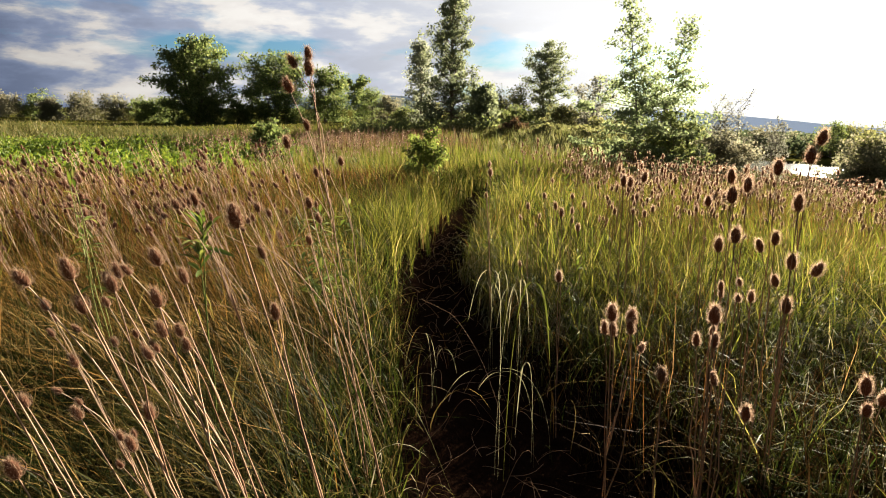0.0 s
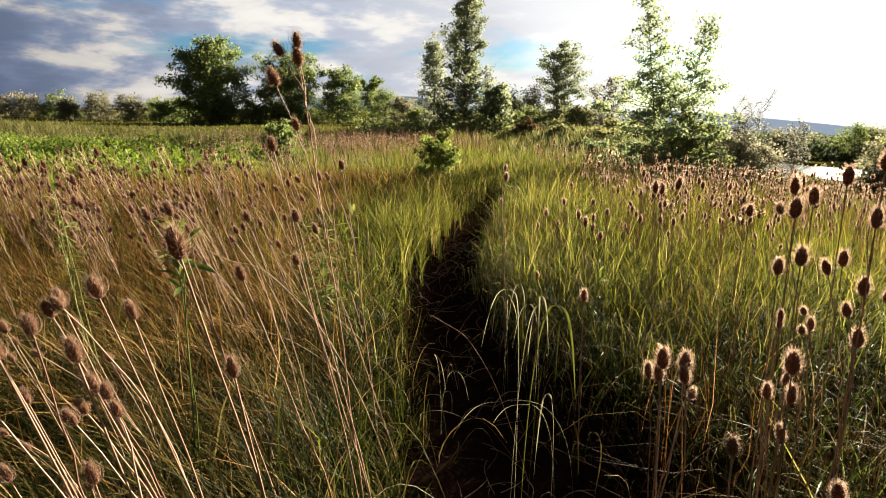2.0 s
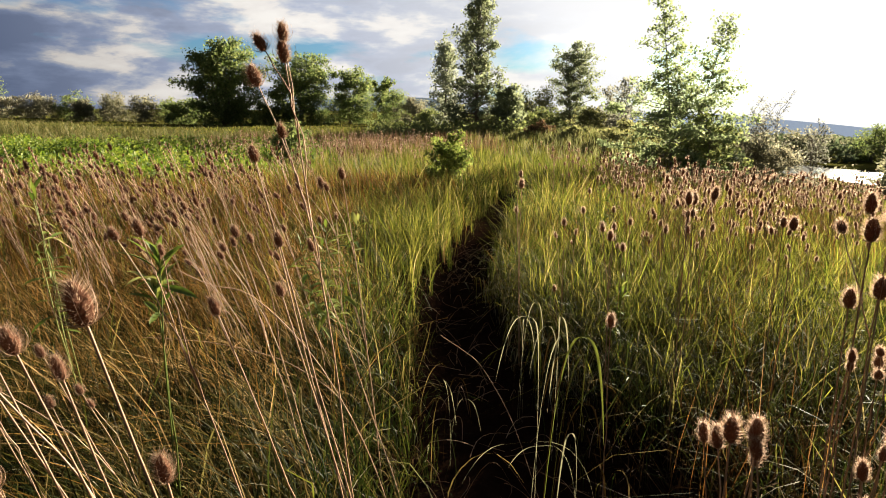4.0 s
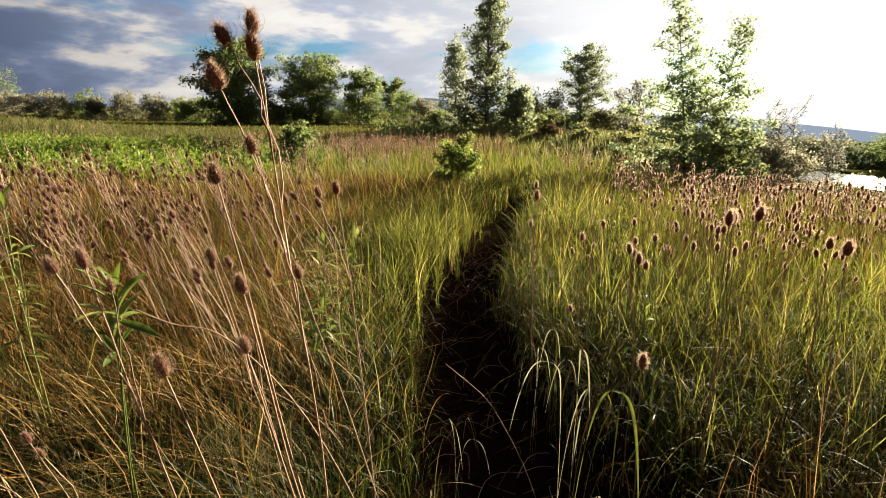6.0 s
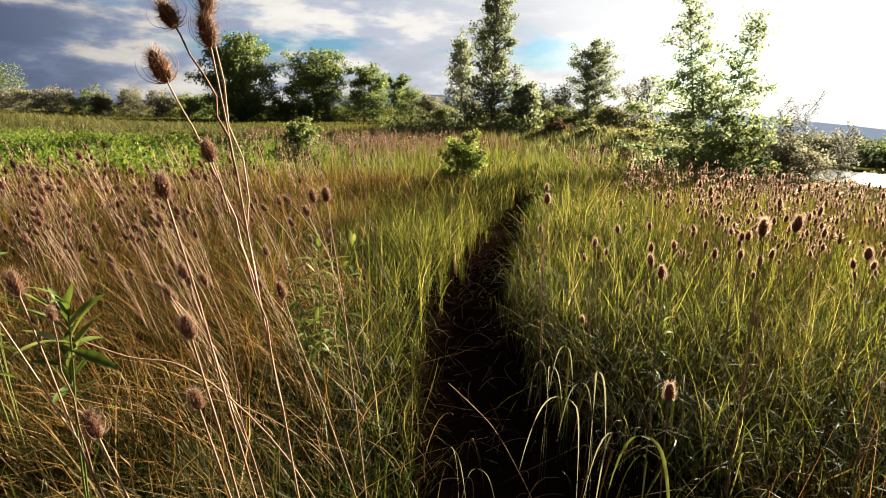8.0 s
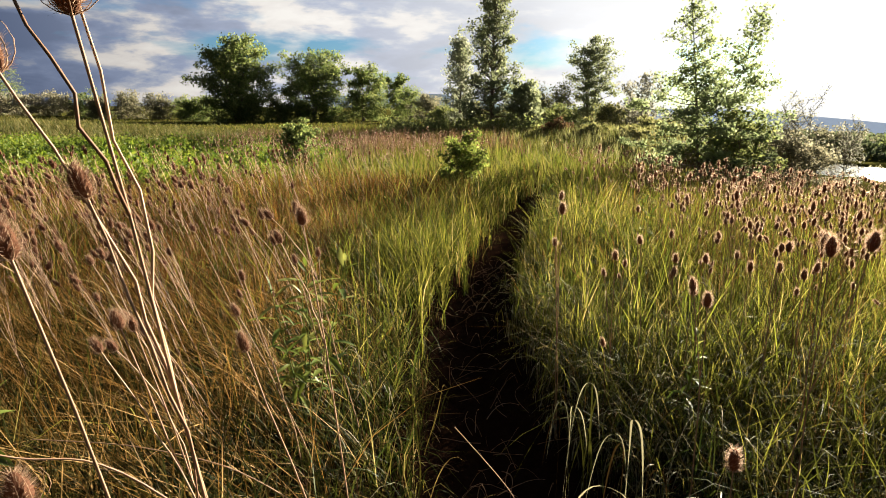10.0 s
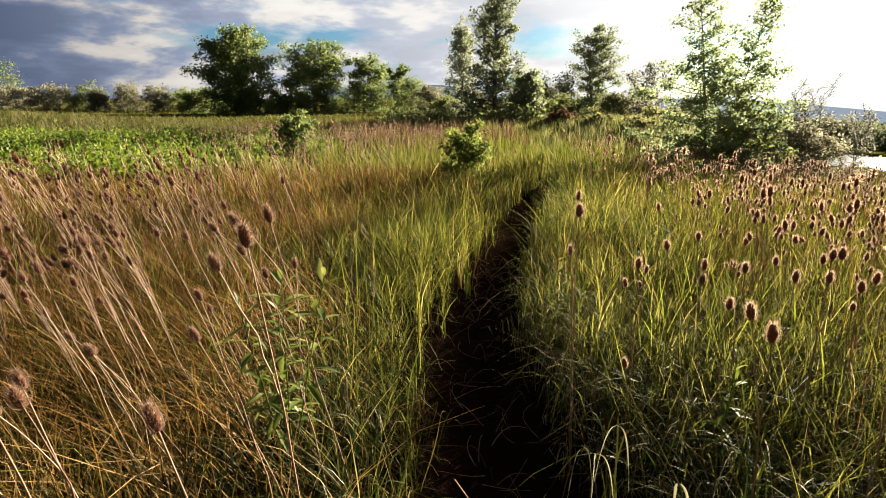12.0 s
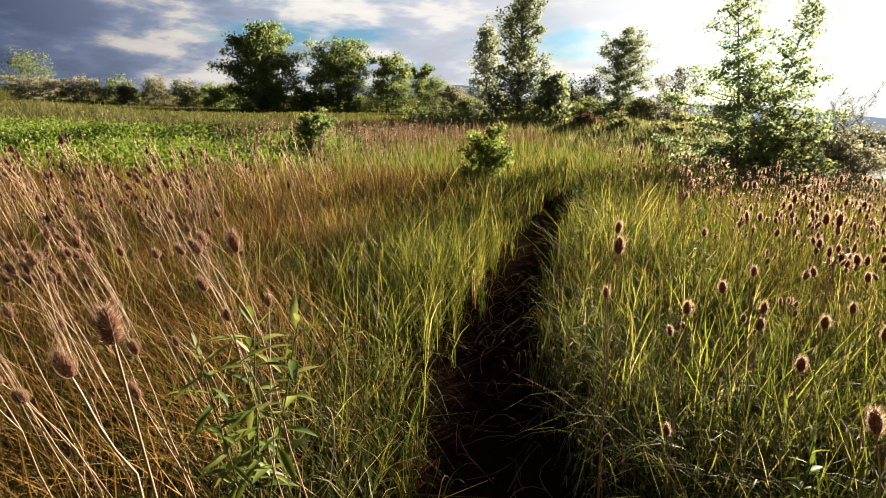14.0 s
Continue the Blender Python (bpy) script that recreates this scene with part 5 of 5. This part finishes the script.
def field_teasels():
    """Grown in numbers: a few patterns of plant copied over both sides of the trail."""
    rng = np.random.default_rng(17)

    def pattern(seed, lean):
        r = np.random.default_rng(seed)
        n = r.integers(3, 6)
        tall = r.uniform(0.88, 1.12)
        big = 1.22 if lean < -0.1 else 1.0
        heads = [(lean * tall + r.normal(0, 0.03), r.normal(0, 0.04), tall, big * r.uniform(0.05, 0.07))]
        for _ in range(n):
            heads.append((lean * tall + r.normal(0, 0.07), r.normal(0, 0.07), tall - r.uniform(0.03, 0.25), big * r.uniform(0.035, 0.055)))
        return heads

    def plant(lean, spots, label, seed):
        made = []
        for i, (x, y) in enumerate(spots):
            z = float(height(x, y))
            m = pose(x, y, z, 0, 0, rng.uniform(-35, 35)) @ Matrix.Scale(rng.uniform(0.78, 1.08), 4)
            if i < 7:
                ob = teasel((0, 0, 0), pattern(seed + i, lean), seed + 50 + i, label, bracts=False, brown=lean < -0.1, r=0.0023)
                ob.matrix_basis = m
                made.append(ob)
            else:
                source = made[i % 7]
                made_ob = copy_thing(source, pose(x, y, z, 0, 0, rng.uniform(-35, 35)))
                s = rng.uniform(0.78, 1.08)
                made_ob.scale = (s, s, s)

    def spots(n, x0, x1, y0, y1, keep):
        return scatter(n, x0, x1, y0, y1, keep, rng)

    clear = lambda x, y: in_view(x, y) & (np.hypot(x - 0.07, np.clip(y - 1.0, 0, None)) > 1.9)
    left = spots(330, -6.0, -0.6, 2.6, 7.0, lambda x, y: clear(x, y) * (np.hypot(x, y - 1.97) > 2.25) * (x < -0.95) * np.clip((-x - 0.6) / 1.2, 0, 1) * 0.5)
    plant(-0.30, left, "dry straw teasel leaning over in the brown field", 400)
    right = spots(300, 1.5, 7.0, 3.8, 8.2, lambda x, y: clear(x, y) * np.clip((x - trail(y) - 0.7) / 1.5, 0, 1) * 0.55)
    plant(-0.02, right, "dry upright teasel with brown heads rimmed by light", 500)


def far_teasels():
    """Teasels too many and too small to count, on both sides and far along the meadow."""
    rng = np.random.default_rng(23)
    zones = [
        (980, -13, -0.9, 4.6, 15.0, -0.24, lambda x, y: in_view(x, y) * (~in_leaf_band(x, y)) * np.clip((trail(y) - x - 1.0) / 2.0, 0, 1) * (1 - 0.6 * sstep(7.5, 10, y)) * (0.35 + 0.65 * clumpy(x, y, 1.1, 3)), "drifts of dry leaning teasels in the brown field"),
        (1650, 1.0, 15, 5.2, 19.0, 0.0, lambda x, y: in_view(x, y) * np.clip((x - trail(y) - 0.9) / 1.5, 0, 1) * (0.35 + 0.65 * clumpy(x, y, 0.9, 5)), "dense dry teasels on the slope to the river"),
        (900, -7, 5, 15, 24, 0.0, lambda x, y: in_view(x, y) * 0.5 * (np.abs(x - trail(y)) > 1.4), "far scattered dry teasels across the meadow"),
    ]
    for n, x0, x1, y0, y1, lean, keep, label in zones:
        p = scatter(n, x0, x1, y0, y1, keep, rng)
        base = rooted(p)
        stems, cores = [], []
        heads, spines = [], []
        for b in base:
            tall = rng.uniform(0.55, 1.12)
            tip = b + np.array([lean * tall + rng.normal(0, 0.06), rng.normal(0, 0.06), tall])
            t = np.linspace(0, 1, 4)[:, None]
            stems.append((b + (tip - b) * t - np.array([lean, 0, 0]) * 0.12 * np.sin(t * 3.14), [0.0032, 0.0029, 0.0025, 0.002] if lean == 0 else [0.0040, 0.0036, 0.003, 0.0022]))
            heads.append((tip, rng.uniform(0.046, 0.070)))
            for _ in range(rng.integers(1, 4)):
                u = rng.uniform(0.55, 0.8)
                s = b + (tip - b) * u
                e = s + np.array([rng.normal(lean * 0.3, 0.08), rng.normal(0, 0.08), rng.uniform(0.1, 0.28)])
                stems.append((np.stack([s, (s + e) / 2 + [0, 0, -0.02], e]), [0.0032, 0.0028, 0.002]))
                heads.append((e, rng.uniform(0.03, 0.05)))
        top = np.array([h[0] for h in heads])
        size = np.array([h[1] for h in heads])
        ang = np.linspace(0, 2 * np.pi, 6, endpoint=False)
        level = np.array([-0.5, -0.28, 0.1, 0.5])
        girth = np.array([0.10, 0.23, 0.22, 0.07])
        unit = np.stack([girth[:, None] * np.cos(ang), girth[:, None] * np.sin(ang), np.repeat(level[:, None], 6, 1)], -1).reshape(-1, 3)
        V = (top[:, None] + unit[None] * size[:, None, None]).reshape(-1, 3)
        i, j = np.meshgrid(np.arange(3), np.arange(6), indexing="ij")
        k = (j + 1) % 6
        q = np.stack([i * 6 + j, i * 6 + k, (i + 1) * 6 + k, (i + 1) * 6 + j], -1).reshape(-1, 4)
        Q = (np.arange(len(top)) * 24)[:, None, None] + q[None]
        # bristles round each head
        m = 10 if lean else 22
        a = rng.uniform(0, 6.283, (len(top), m))
        u = rng.uniform(-0.4, 0.5, (len(top), m))
        out = np.stack([np.cos(a), np.sin(a), 0.15 + 1.4 * u], -1)
        p0 = top[:, None] + np.stack([np.cos(a) * 0.26, np.sin(a) * 0.26, u], -1) * size[:, None, None]
        p1 = p0 + out * size[:, None, None] * 0.46
        side = np.cross(out, rng.normal(0, 1, out.shape))
        side *= size[:, None, None] * 0.05 / (np.linalg.norm(side, axis=-1, keepdims=True) + 1e-6)
        BV = np.stack([p0 - side, p0 + side, p1 + side * 0.2, p1 - side * 0.2], 2).reshape(-1, 3)
        BQ = np.arange(len(BV)).reshape(-1, 4)
        ob = thing("teasel_drift", label, "teasels", kind="stuff")
        child("stems", quad_mesh("stems", *tubes(stems, 3), STRAW), ob)
        child("seed_heads", quad_mesh("seed_heads", V, Q.reshape(-1, 4), CORE), ob)
        child("bristles", quad_mesh("bristles", BV, BQ, SPINE_BROWN if lean else SPINE), ob)


near_left_teasels()
field_teasels()
far_teasels()


# ---- leafy plants ----
def lance_leaf(long, wide, droop, rng):
    """One pointed leaf along +x, folded at its midrib and drooping."""
    t = np.linspace(0, 1, 7)
    half = wide * 0.5 * np.sin(np.pi * np.clip(t * 0.97 + 0.03, 0, 1)) ** 0.8
    z = long * (0.35 * t - droop * t ** 2)
    mid = np.stack([long * t, 0 * t, z], -1)
    lft = mid + np.stack([0 * t, half, half * 0.35], -1)
    rgt = mid + np.stack([0 * t, -half, half * 0.35], -1)
    v = np.stack([lft, mid, rgt], 1).reshape(-1, 3)
    q = []
    for i in range(6):
        q += [(i * 3, i * 3 + 1, i * 3 + 4, i * 3 + 3), (i * 3 + 1, i * 3 + 2, i * 3 + 5, i * 3 + 4)]
    return quad_mesh("leaf", v, q, WEED)


LEAVES = [lance_leaf(l, w, d, RNG) for l, w, d in ((0.13, 0.024, 0.25), (0.11, 0.022, 0.45), (0.09, 0.021, 0.10), (0.15, 0.027, 0.45))]


def leafy_plant(x, y, tall, stems, seed, label, leaves=16, spread=0.12, size=1.0, low=0.42):
    rng = np.random.default_rng(seed)
    ob = thing("leafy_weed", label, "weed", "leafy weeds by the trail", at=pose(x, y, float(height(x, y))))
    lines = []
    for s in range(stems):
        a = rng.uniform(0, 6.28)
        top = np.array([np.cos(a) * spread * rng.uniform(0.3, 1), np.sin(a) * spread * rng.uniform(0.3, 1), tall * rng.uniform(0.75, 1.0) if s else tall])
        pts, rad = stalk((rng.normal(0, 0.015), rng.normal(0, 0.015), -0.02), top, rng, 0.0034, 0.002)
        lines.append((pts, rad))
        for i in range(leaves):
            u = low + (1 - low) * (i + 0.5) / leaves
            f = u * 8
            k = min(int(f), 7)
            p = pts[k] + (pts[k + 1] - pts[k]) * (f - k)
            az = i * 137.5 + rng.normal(0, 20)
            m = pose(*p, rng.normal(0, 12), 8 - 45 * (u > 0.92) + rng.normal(0, 14), az) @ Matrix.Scale(size * rng.uniform(0.65, 1.15) * (1.1 - 0.3 * u), 4)
            child("leaf", LEAVES[rng.integers(4)], ob, m)
    child("stem", quad_mesh("stem", *tubes(lines, 5), WEED), ob)


leafy_plant(-0.53, 3.38, 0.99, 4, 701, "leafy green weed with long pointed leaves beside the trail", 24, 0.24, 1.25)
leafy_plant(-0.77, 2.02, 1.14, 2, 702, "tall green weed with a whorl of pointed leaves at its top", 13, 0.05, 1.1, 0.90)
leafy_plant(-1.52, 2.75, 1.22, 2, 703, "tall green weed with drooping pointed leaves among teasels", 12, 0.12, 0.8, 0.6)
leafy_plant(-1.70, 2.95, 1.20, 2, 704, "tall green weed with drooping pointed leaves among teasels", 12, 0.12, 0.8, 0.6)
leafy_plant(0.76, 4.55, 0.70, 2, 705, "small bright green weed in the grass", 12, 0.08, 0.9)
leafy_plant(1.12, 3.38, 0.62, 2, 706, "small bright green weed in the grass", 12, 0.06, 0.9)
leafy_plant(1.75, 5.60, 0.95, 3, 707, "pale green weed standing among teasels", 14, 0.10, 0.9)
leafy_plant(1.15, 6.60, 0.90, 3, 708, "pale green weed standing among teasels", 14, 0.10, 0.9)


# ---- tufts of long arching blades on the edge of the trail ----
def arching_tuft(x, y, arcs, label, seed):
    """A tuft of long blades, each bending over in a bow. arcs: heading in degrees, reach, top height, how far the tip hangs, width."""
    rng = np.random.default_rng(seed)
    ob = thing("grass_tuft", label, "grass tuft", "arching grass tufts by the trail", at=pose(x, y, float(height(x, y))))
    for heading, reach, top, hang, wide in arcs:
        t = np.linspace(0, 1, 17)
        a = radians(heading)
        out = reach * (0.12 * t + 0.88 * t ** 2.2)
        z = np.where(t < 0.62, top * np.sin(t / 0.62 * np.pi / 2), top - hang * (np.clip(t - 0.62, 0, 1) / 0.38) ** 1.8)
        base = rng.normal(0, 0.02, 2)
        spine = np.stack([base[0] + np.cos(a) * out, base[1] + np.sin(a) * out, z - 0.02], -1)
        half = wide / 2 * np.clip(1 - t ** 3, 0.05, 1) * np.clip(0.5 + 3 * t, 0, 1)
        ta = a + np.pi / 2 + rng.normal(0, 0.4)
        side = np.stack([np.cos(ta) * half, np.sin(ta) * half, 0.2 * half], -1)
        fold = np.stack([0 * t, 0 * t, -0.25 * half], -1)
        v = np.stack([spine - side, spine + fold, spine + side], 1).reshape(-1, 3)
        q = []
        for i in range(16):
            q += [(i * 3, i * 3 + 1, i * 3 + 4, i * 3 + 3), (i * 3 + 1, i * 3 + 2, i * 3 + 5, i * 3 + 4)]
        child("blade", quad_mesh("blade", v, q, TANGLE), ob)


def bowed_tuft(x, y, bows, label, seed):
    """A tuft of blades that rise, bend over and hang. bows: the place of the bend, the place of the tip, the width, and the material."""
    rng = np.random.default_rng(seed)
    z = float(height(x, y))
    ob = thing("grass_tuft", label, "grass tuft", "arching grass tufts by the trail", at=pose(x, y, z))
    for bend, tip, wide, mat in bows:
        o = np.array([x, y, z])
        root = np.append(rng.normal(0, 0.025, 2), -0.02)
        bend, tip = np.array(bend) - o, np.array(tip) - o
        t = np.linspace(0, 1, 13)[:, None]
        rise = root + (bend - root) * np.concatenate([t ** 1.9, t ** 1.9, np.sin(t * np.pi / 2)], 1)
        fall = bend + (tip - bend) * np.concatenate([t ** 0.55, t ** 0.55, 1 - np.cos(t * np.pi / 2)], 1)
        spine = np.concatenate([rise, fall[1:]])
        for _ in range(2):
            spine[1:-1] = (spine[:-2] + 2 * spine[1:-1] + spine[2:]) / 4
        u = np.linspace(0, 1, len(spine))
        half = wide / 2 * np.clip(1 - u ** 5, 0.06, 1) * np.clip(0.22 + 0.78 * sstep(0.28, 0.46, u), 0, 1)
        a = rng.normal(0, 0.35)
        side = np.stack([np.cos(a) * half, np.sin(a) * half, 0 * half], -1)
        fold = np.stack([0 * u, 0.3 * half, -0.3 * half], -1)
        v = np.stack([spine - side, spine + fold, spine + side], 1).reshape(-1, 3)
        q = []
        for i in range(len(spine) - 1):
            q += [(i * 3, i * 3 + 1, i * 3 + 4, i * 3 + 3), (i * 3 + 1, i * 3 + 2, i * 3 + 5, i * 3 + 4)]
        child("blade", quad_mesh("blade", v, q, mat), ob)


bowed_tuft(0.43, 2.05, [((0.485, 1.93, 0.915), (0.565, 1.885, 0.58), 0.011, BROAD), ((0.44, 1.96, 0.90), (0.40, 1.93, 0.66), 0.0045, PALE), ((0.37, 2.03, 0.93), (0.27, 2.14, 0.66), 0.004, PALE),
                        ((0.52, 1.97, 0.84), (0.50, 1.92, 0.60), 0.005, TANGLE),
                        ((0.55, 2.06, 0.62), (0.62, 2.04, 0.40), 0.006, SHADE_BLADES), ((0.50, 2.10, 0.76), (0.44, 2.16, 0.55), 0.005, SHADE_BLADES)],
           "tuft of long green and pale blades bowing over the dark trail", 811)
bowed_tuft(0.60, 2.10, [((0.507, 2.03, 0.525), (0.47, 2.02, 0.17), 0.007, PALE), ((0.35, 1.97, 0.53), (0.15, 1.99, 0.37), 0.0045, PALE), ((0.42, 2.0, 0.50), (0.30, 2.0, 0.42), 0.004, PALE), ((0.60, 2.0, 0.42), (0.62, 1.95, 0.2), 0.005, SHADE_BLADES)],
           "pale thin blades bent across the dark trail", 812)
bowed_tuft(0.63, 2.62, [((0.606, 2.64, 0.695), (0.66, 2.62, 0.40), 0.007, PALE), ((0.56, 2.62, 0.66), (0.48, 2.60, 0.44), 0.004, PALE), ((0.60, 2.66, 0.60), (0.55, 2.66, 0.35), 0.006, SHADE_BLADES), ((0.68, 2.60, 0.55), (0.73, 2.60, 0.36), 0.005, SHADE_BLADES)],
           "tuft of long green blades beside the dark trail", 816)
bowed_tuft(0.52, 2.94, [((0.467, 2.90, 0.60), (0.42, 2.88, 0.36), 0.0045, PALE), ((0.50, 2.90, 0.58), (0.56, 2.88, 0.42), 0.0045, PALE), ((0.48, 2.96, 0.50), (0.43, 2.98, 0.28), 0.005, SHADE_BLADES), ((0.56, 2.92, 0.66), (0.60, 2.88, 0.46), 0.005, PALE)],
           "tuft of thin pale blades beside the dark trail", 817)
bowed_tuft(0.13, 2.60, [((0.20, 2.58, 0.34), (0.27, 2.54, 0.20), 0.004, PALE), ((0.10, 2.56, 0.44), (0.16, 2.50, 0.26), 0.004, PALE), ((0.16, 2.66, 0.40), (0.24, 2.66, 0.16), 0.004, SHADE_BLADES)],
           "thin grey blades drooping over the trail's edge", 818)
arching_tuft(0.62, 3.05, [(190, 0.30, 0.52, 0.30, 0.007), (150, 0.22, 0.60, 0.25, 0.007), (10, 0.15, 0.58, 0.30, 0.007), (230, 0.25, 0.45, 0.22, 0.006), (90, 0.15, 0.62, 0.20, 0.006)],
             "tuft of long green blades beside the dark trail", 813)
arching_tuft(0.60, 3.75, [(185, 0.34, 0.50, 0.34, 0.007), (165, 0.28, 0.62, 0.30, 0.006), (20, 0.18, 0.60, 0.28, 0.007), (240, 0.28, 0.40, 0.22, 0.006)],
             "tuft of long green blades beside the dark trail", 814)
arching_tuft(0.66, 4.60, [(185, 0.30, 0.58, 0.30, 0.008), (150, 0.26, 0.66, 0.30, 0.007), (30, 0.18, 0.60, 0.28, 0.007)],
             "tuft of long green blades beside the dark trail", 815)


def bent_straw(points, r, label, seed):
    """A dead stem fallen over in a long bow through the given places."""
    rng = np.random.default_rng(seed)
    p = np.array(points, float)
    t = np.linspace(0, len(p) - 1, 22)
    line = np.stack([np.interp(t, np.arange(len(p)), p[:, k]) for k in range(3)], -1)
    for _ in range(3):
        line[1:-1] = (line[:-2] + line[1:-1] * 2 + line[2:]) / 4
    me = quad_mesh("dead_stem", *tubes([(line, np.linspace(r, r * 0.5, 22))], 5), STRAW)
    tagged(new("dead_stem", me), label, "stem")


bent_straw([(-0.05, 2.08, 0.0), (-0.14, 2.08, 0.40), (-0.30, 2.05, 0.78), (-0.43, 2.01, 0.97), (-0.50, 1.97, 1.05), (-0.56, 1.94, 1.06), (-0.63, 1.90, 1.12)], 0.0025,
           "pale dead stem bent in a wave among the grass", 1)
bent_straw([(0.10, 2.89, 0.50), (0.18, 2.68, 0.53), (0.25, 2.48, 0.56), (0.36, 2.30, 0.42), (0.50, 2.20, 0.0)], 0.0018,
           "thin grey dead stem fallen across the dark trail", 3)
bent_straw([(-0.25, 2.75, 0.0), (-0.38, 2.75, 0.28), (-0.62, 2.74, 0.46), (-0.92, 2.72, 0.55), (-1.20, 2.70, 0.58)], 0.0025,
           "pale dead stem fallen sideways through the grass", 2)
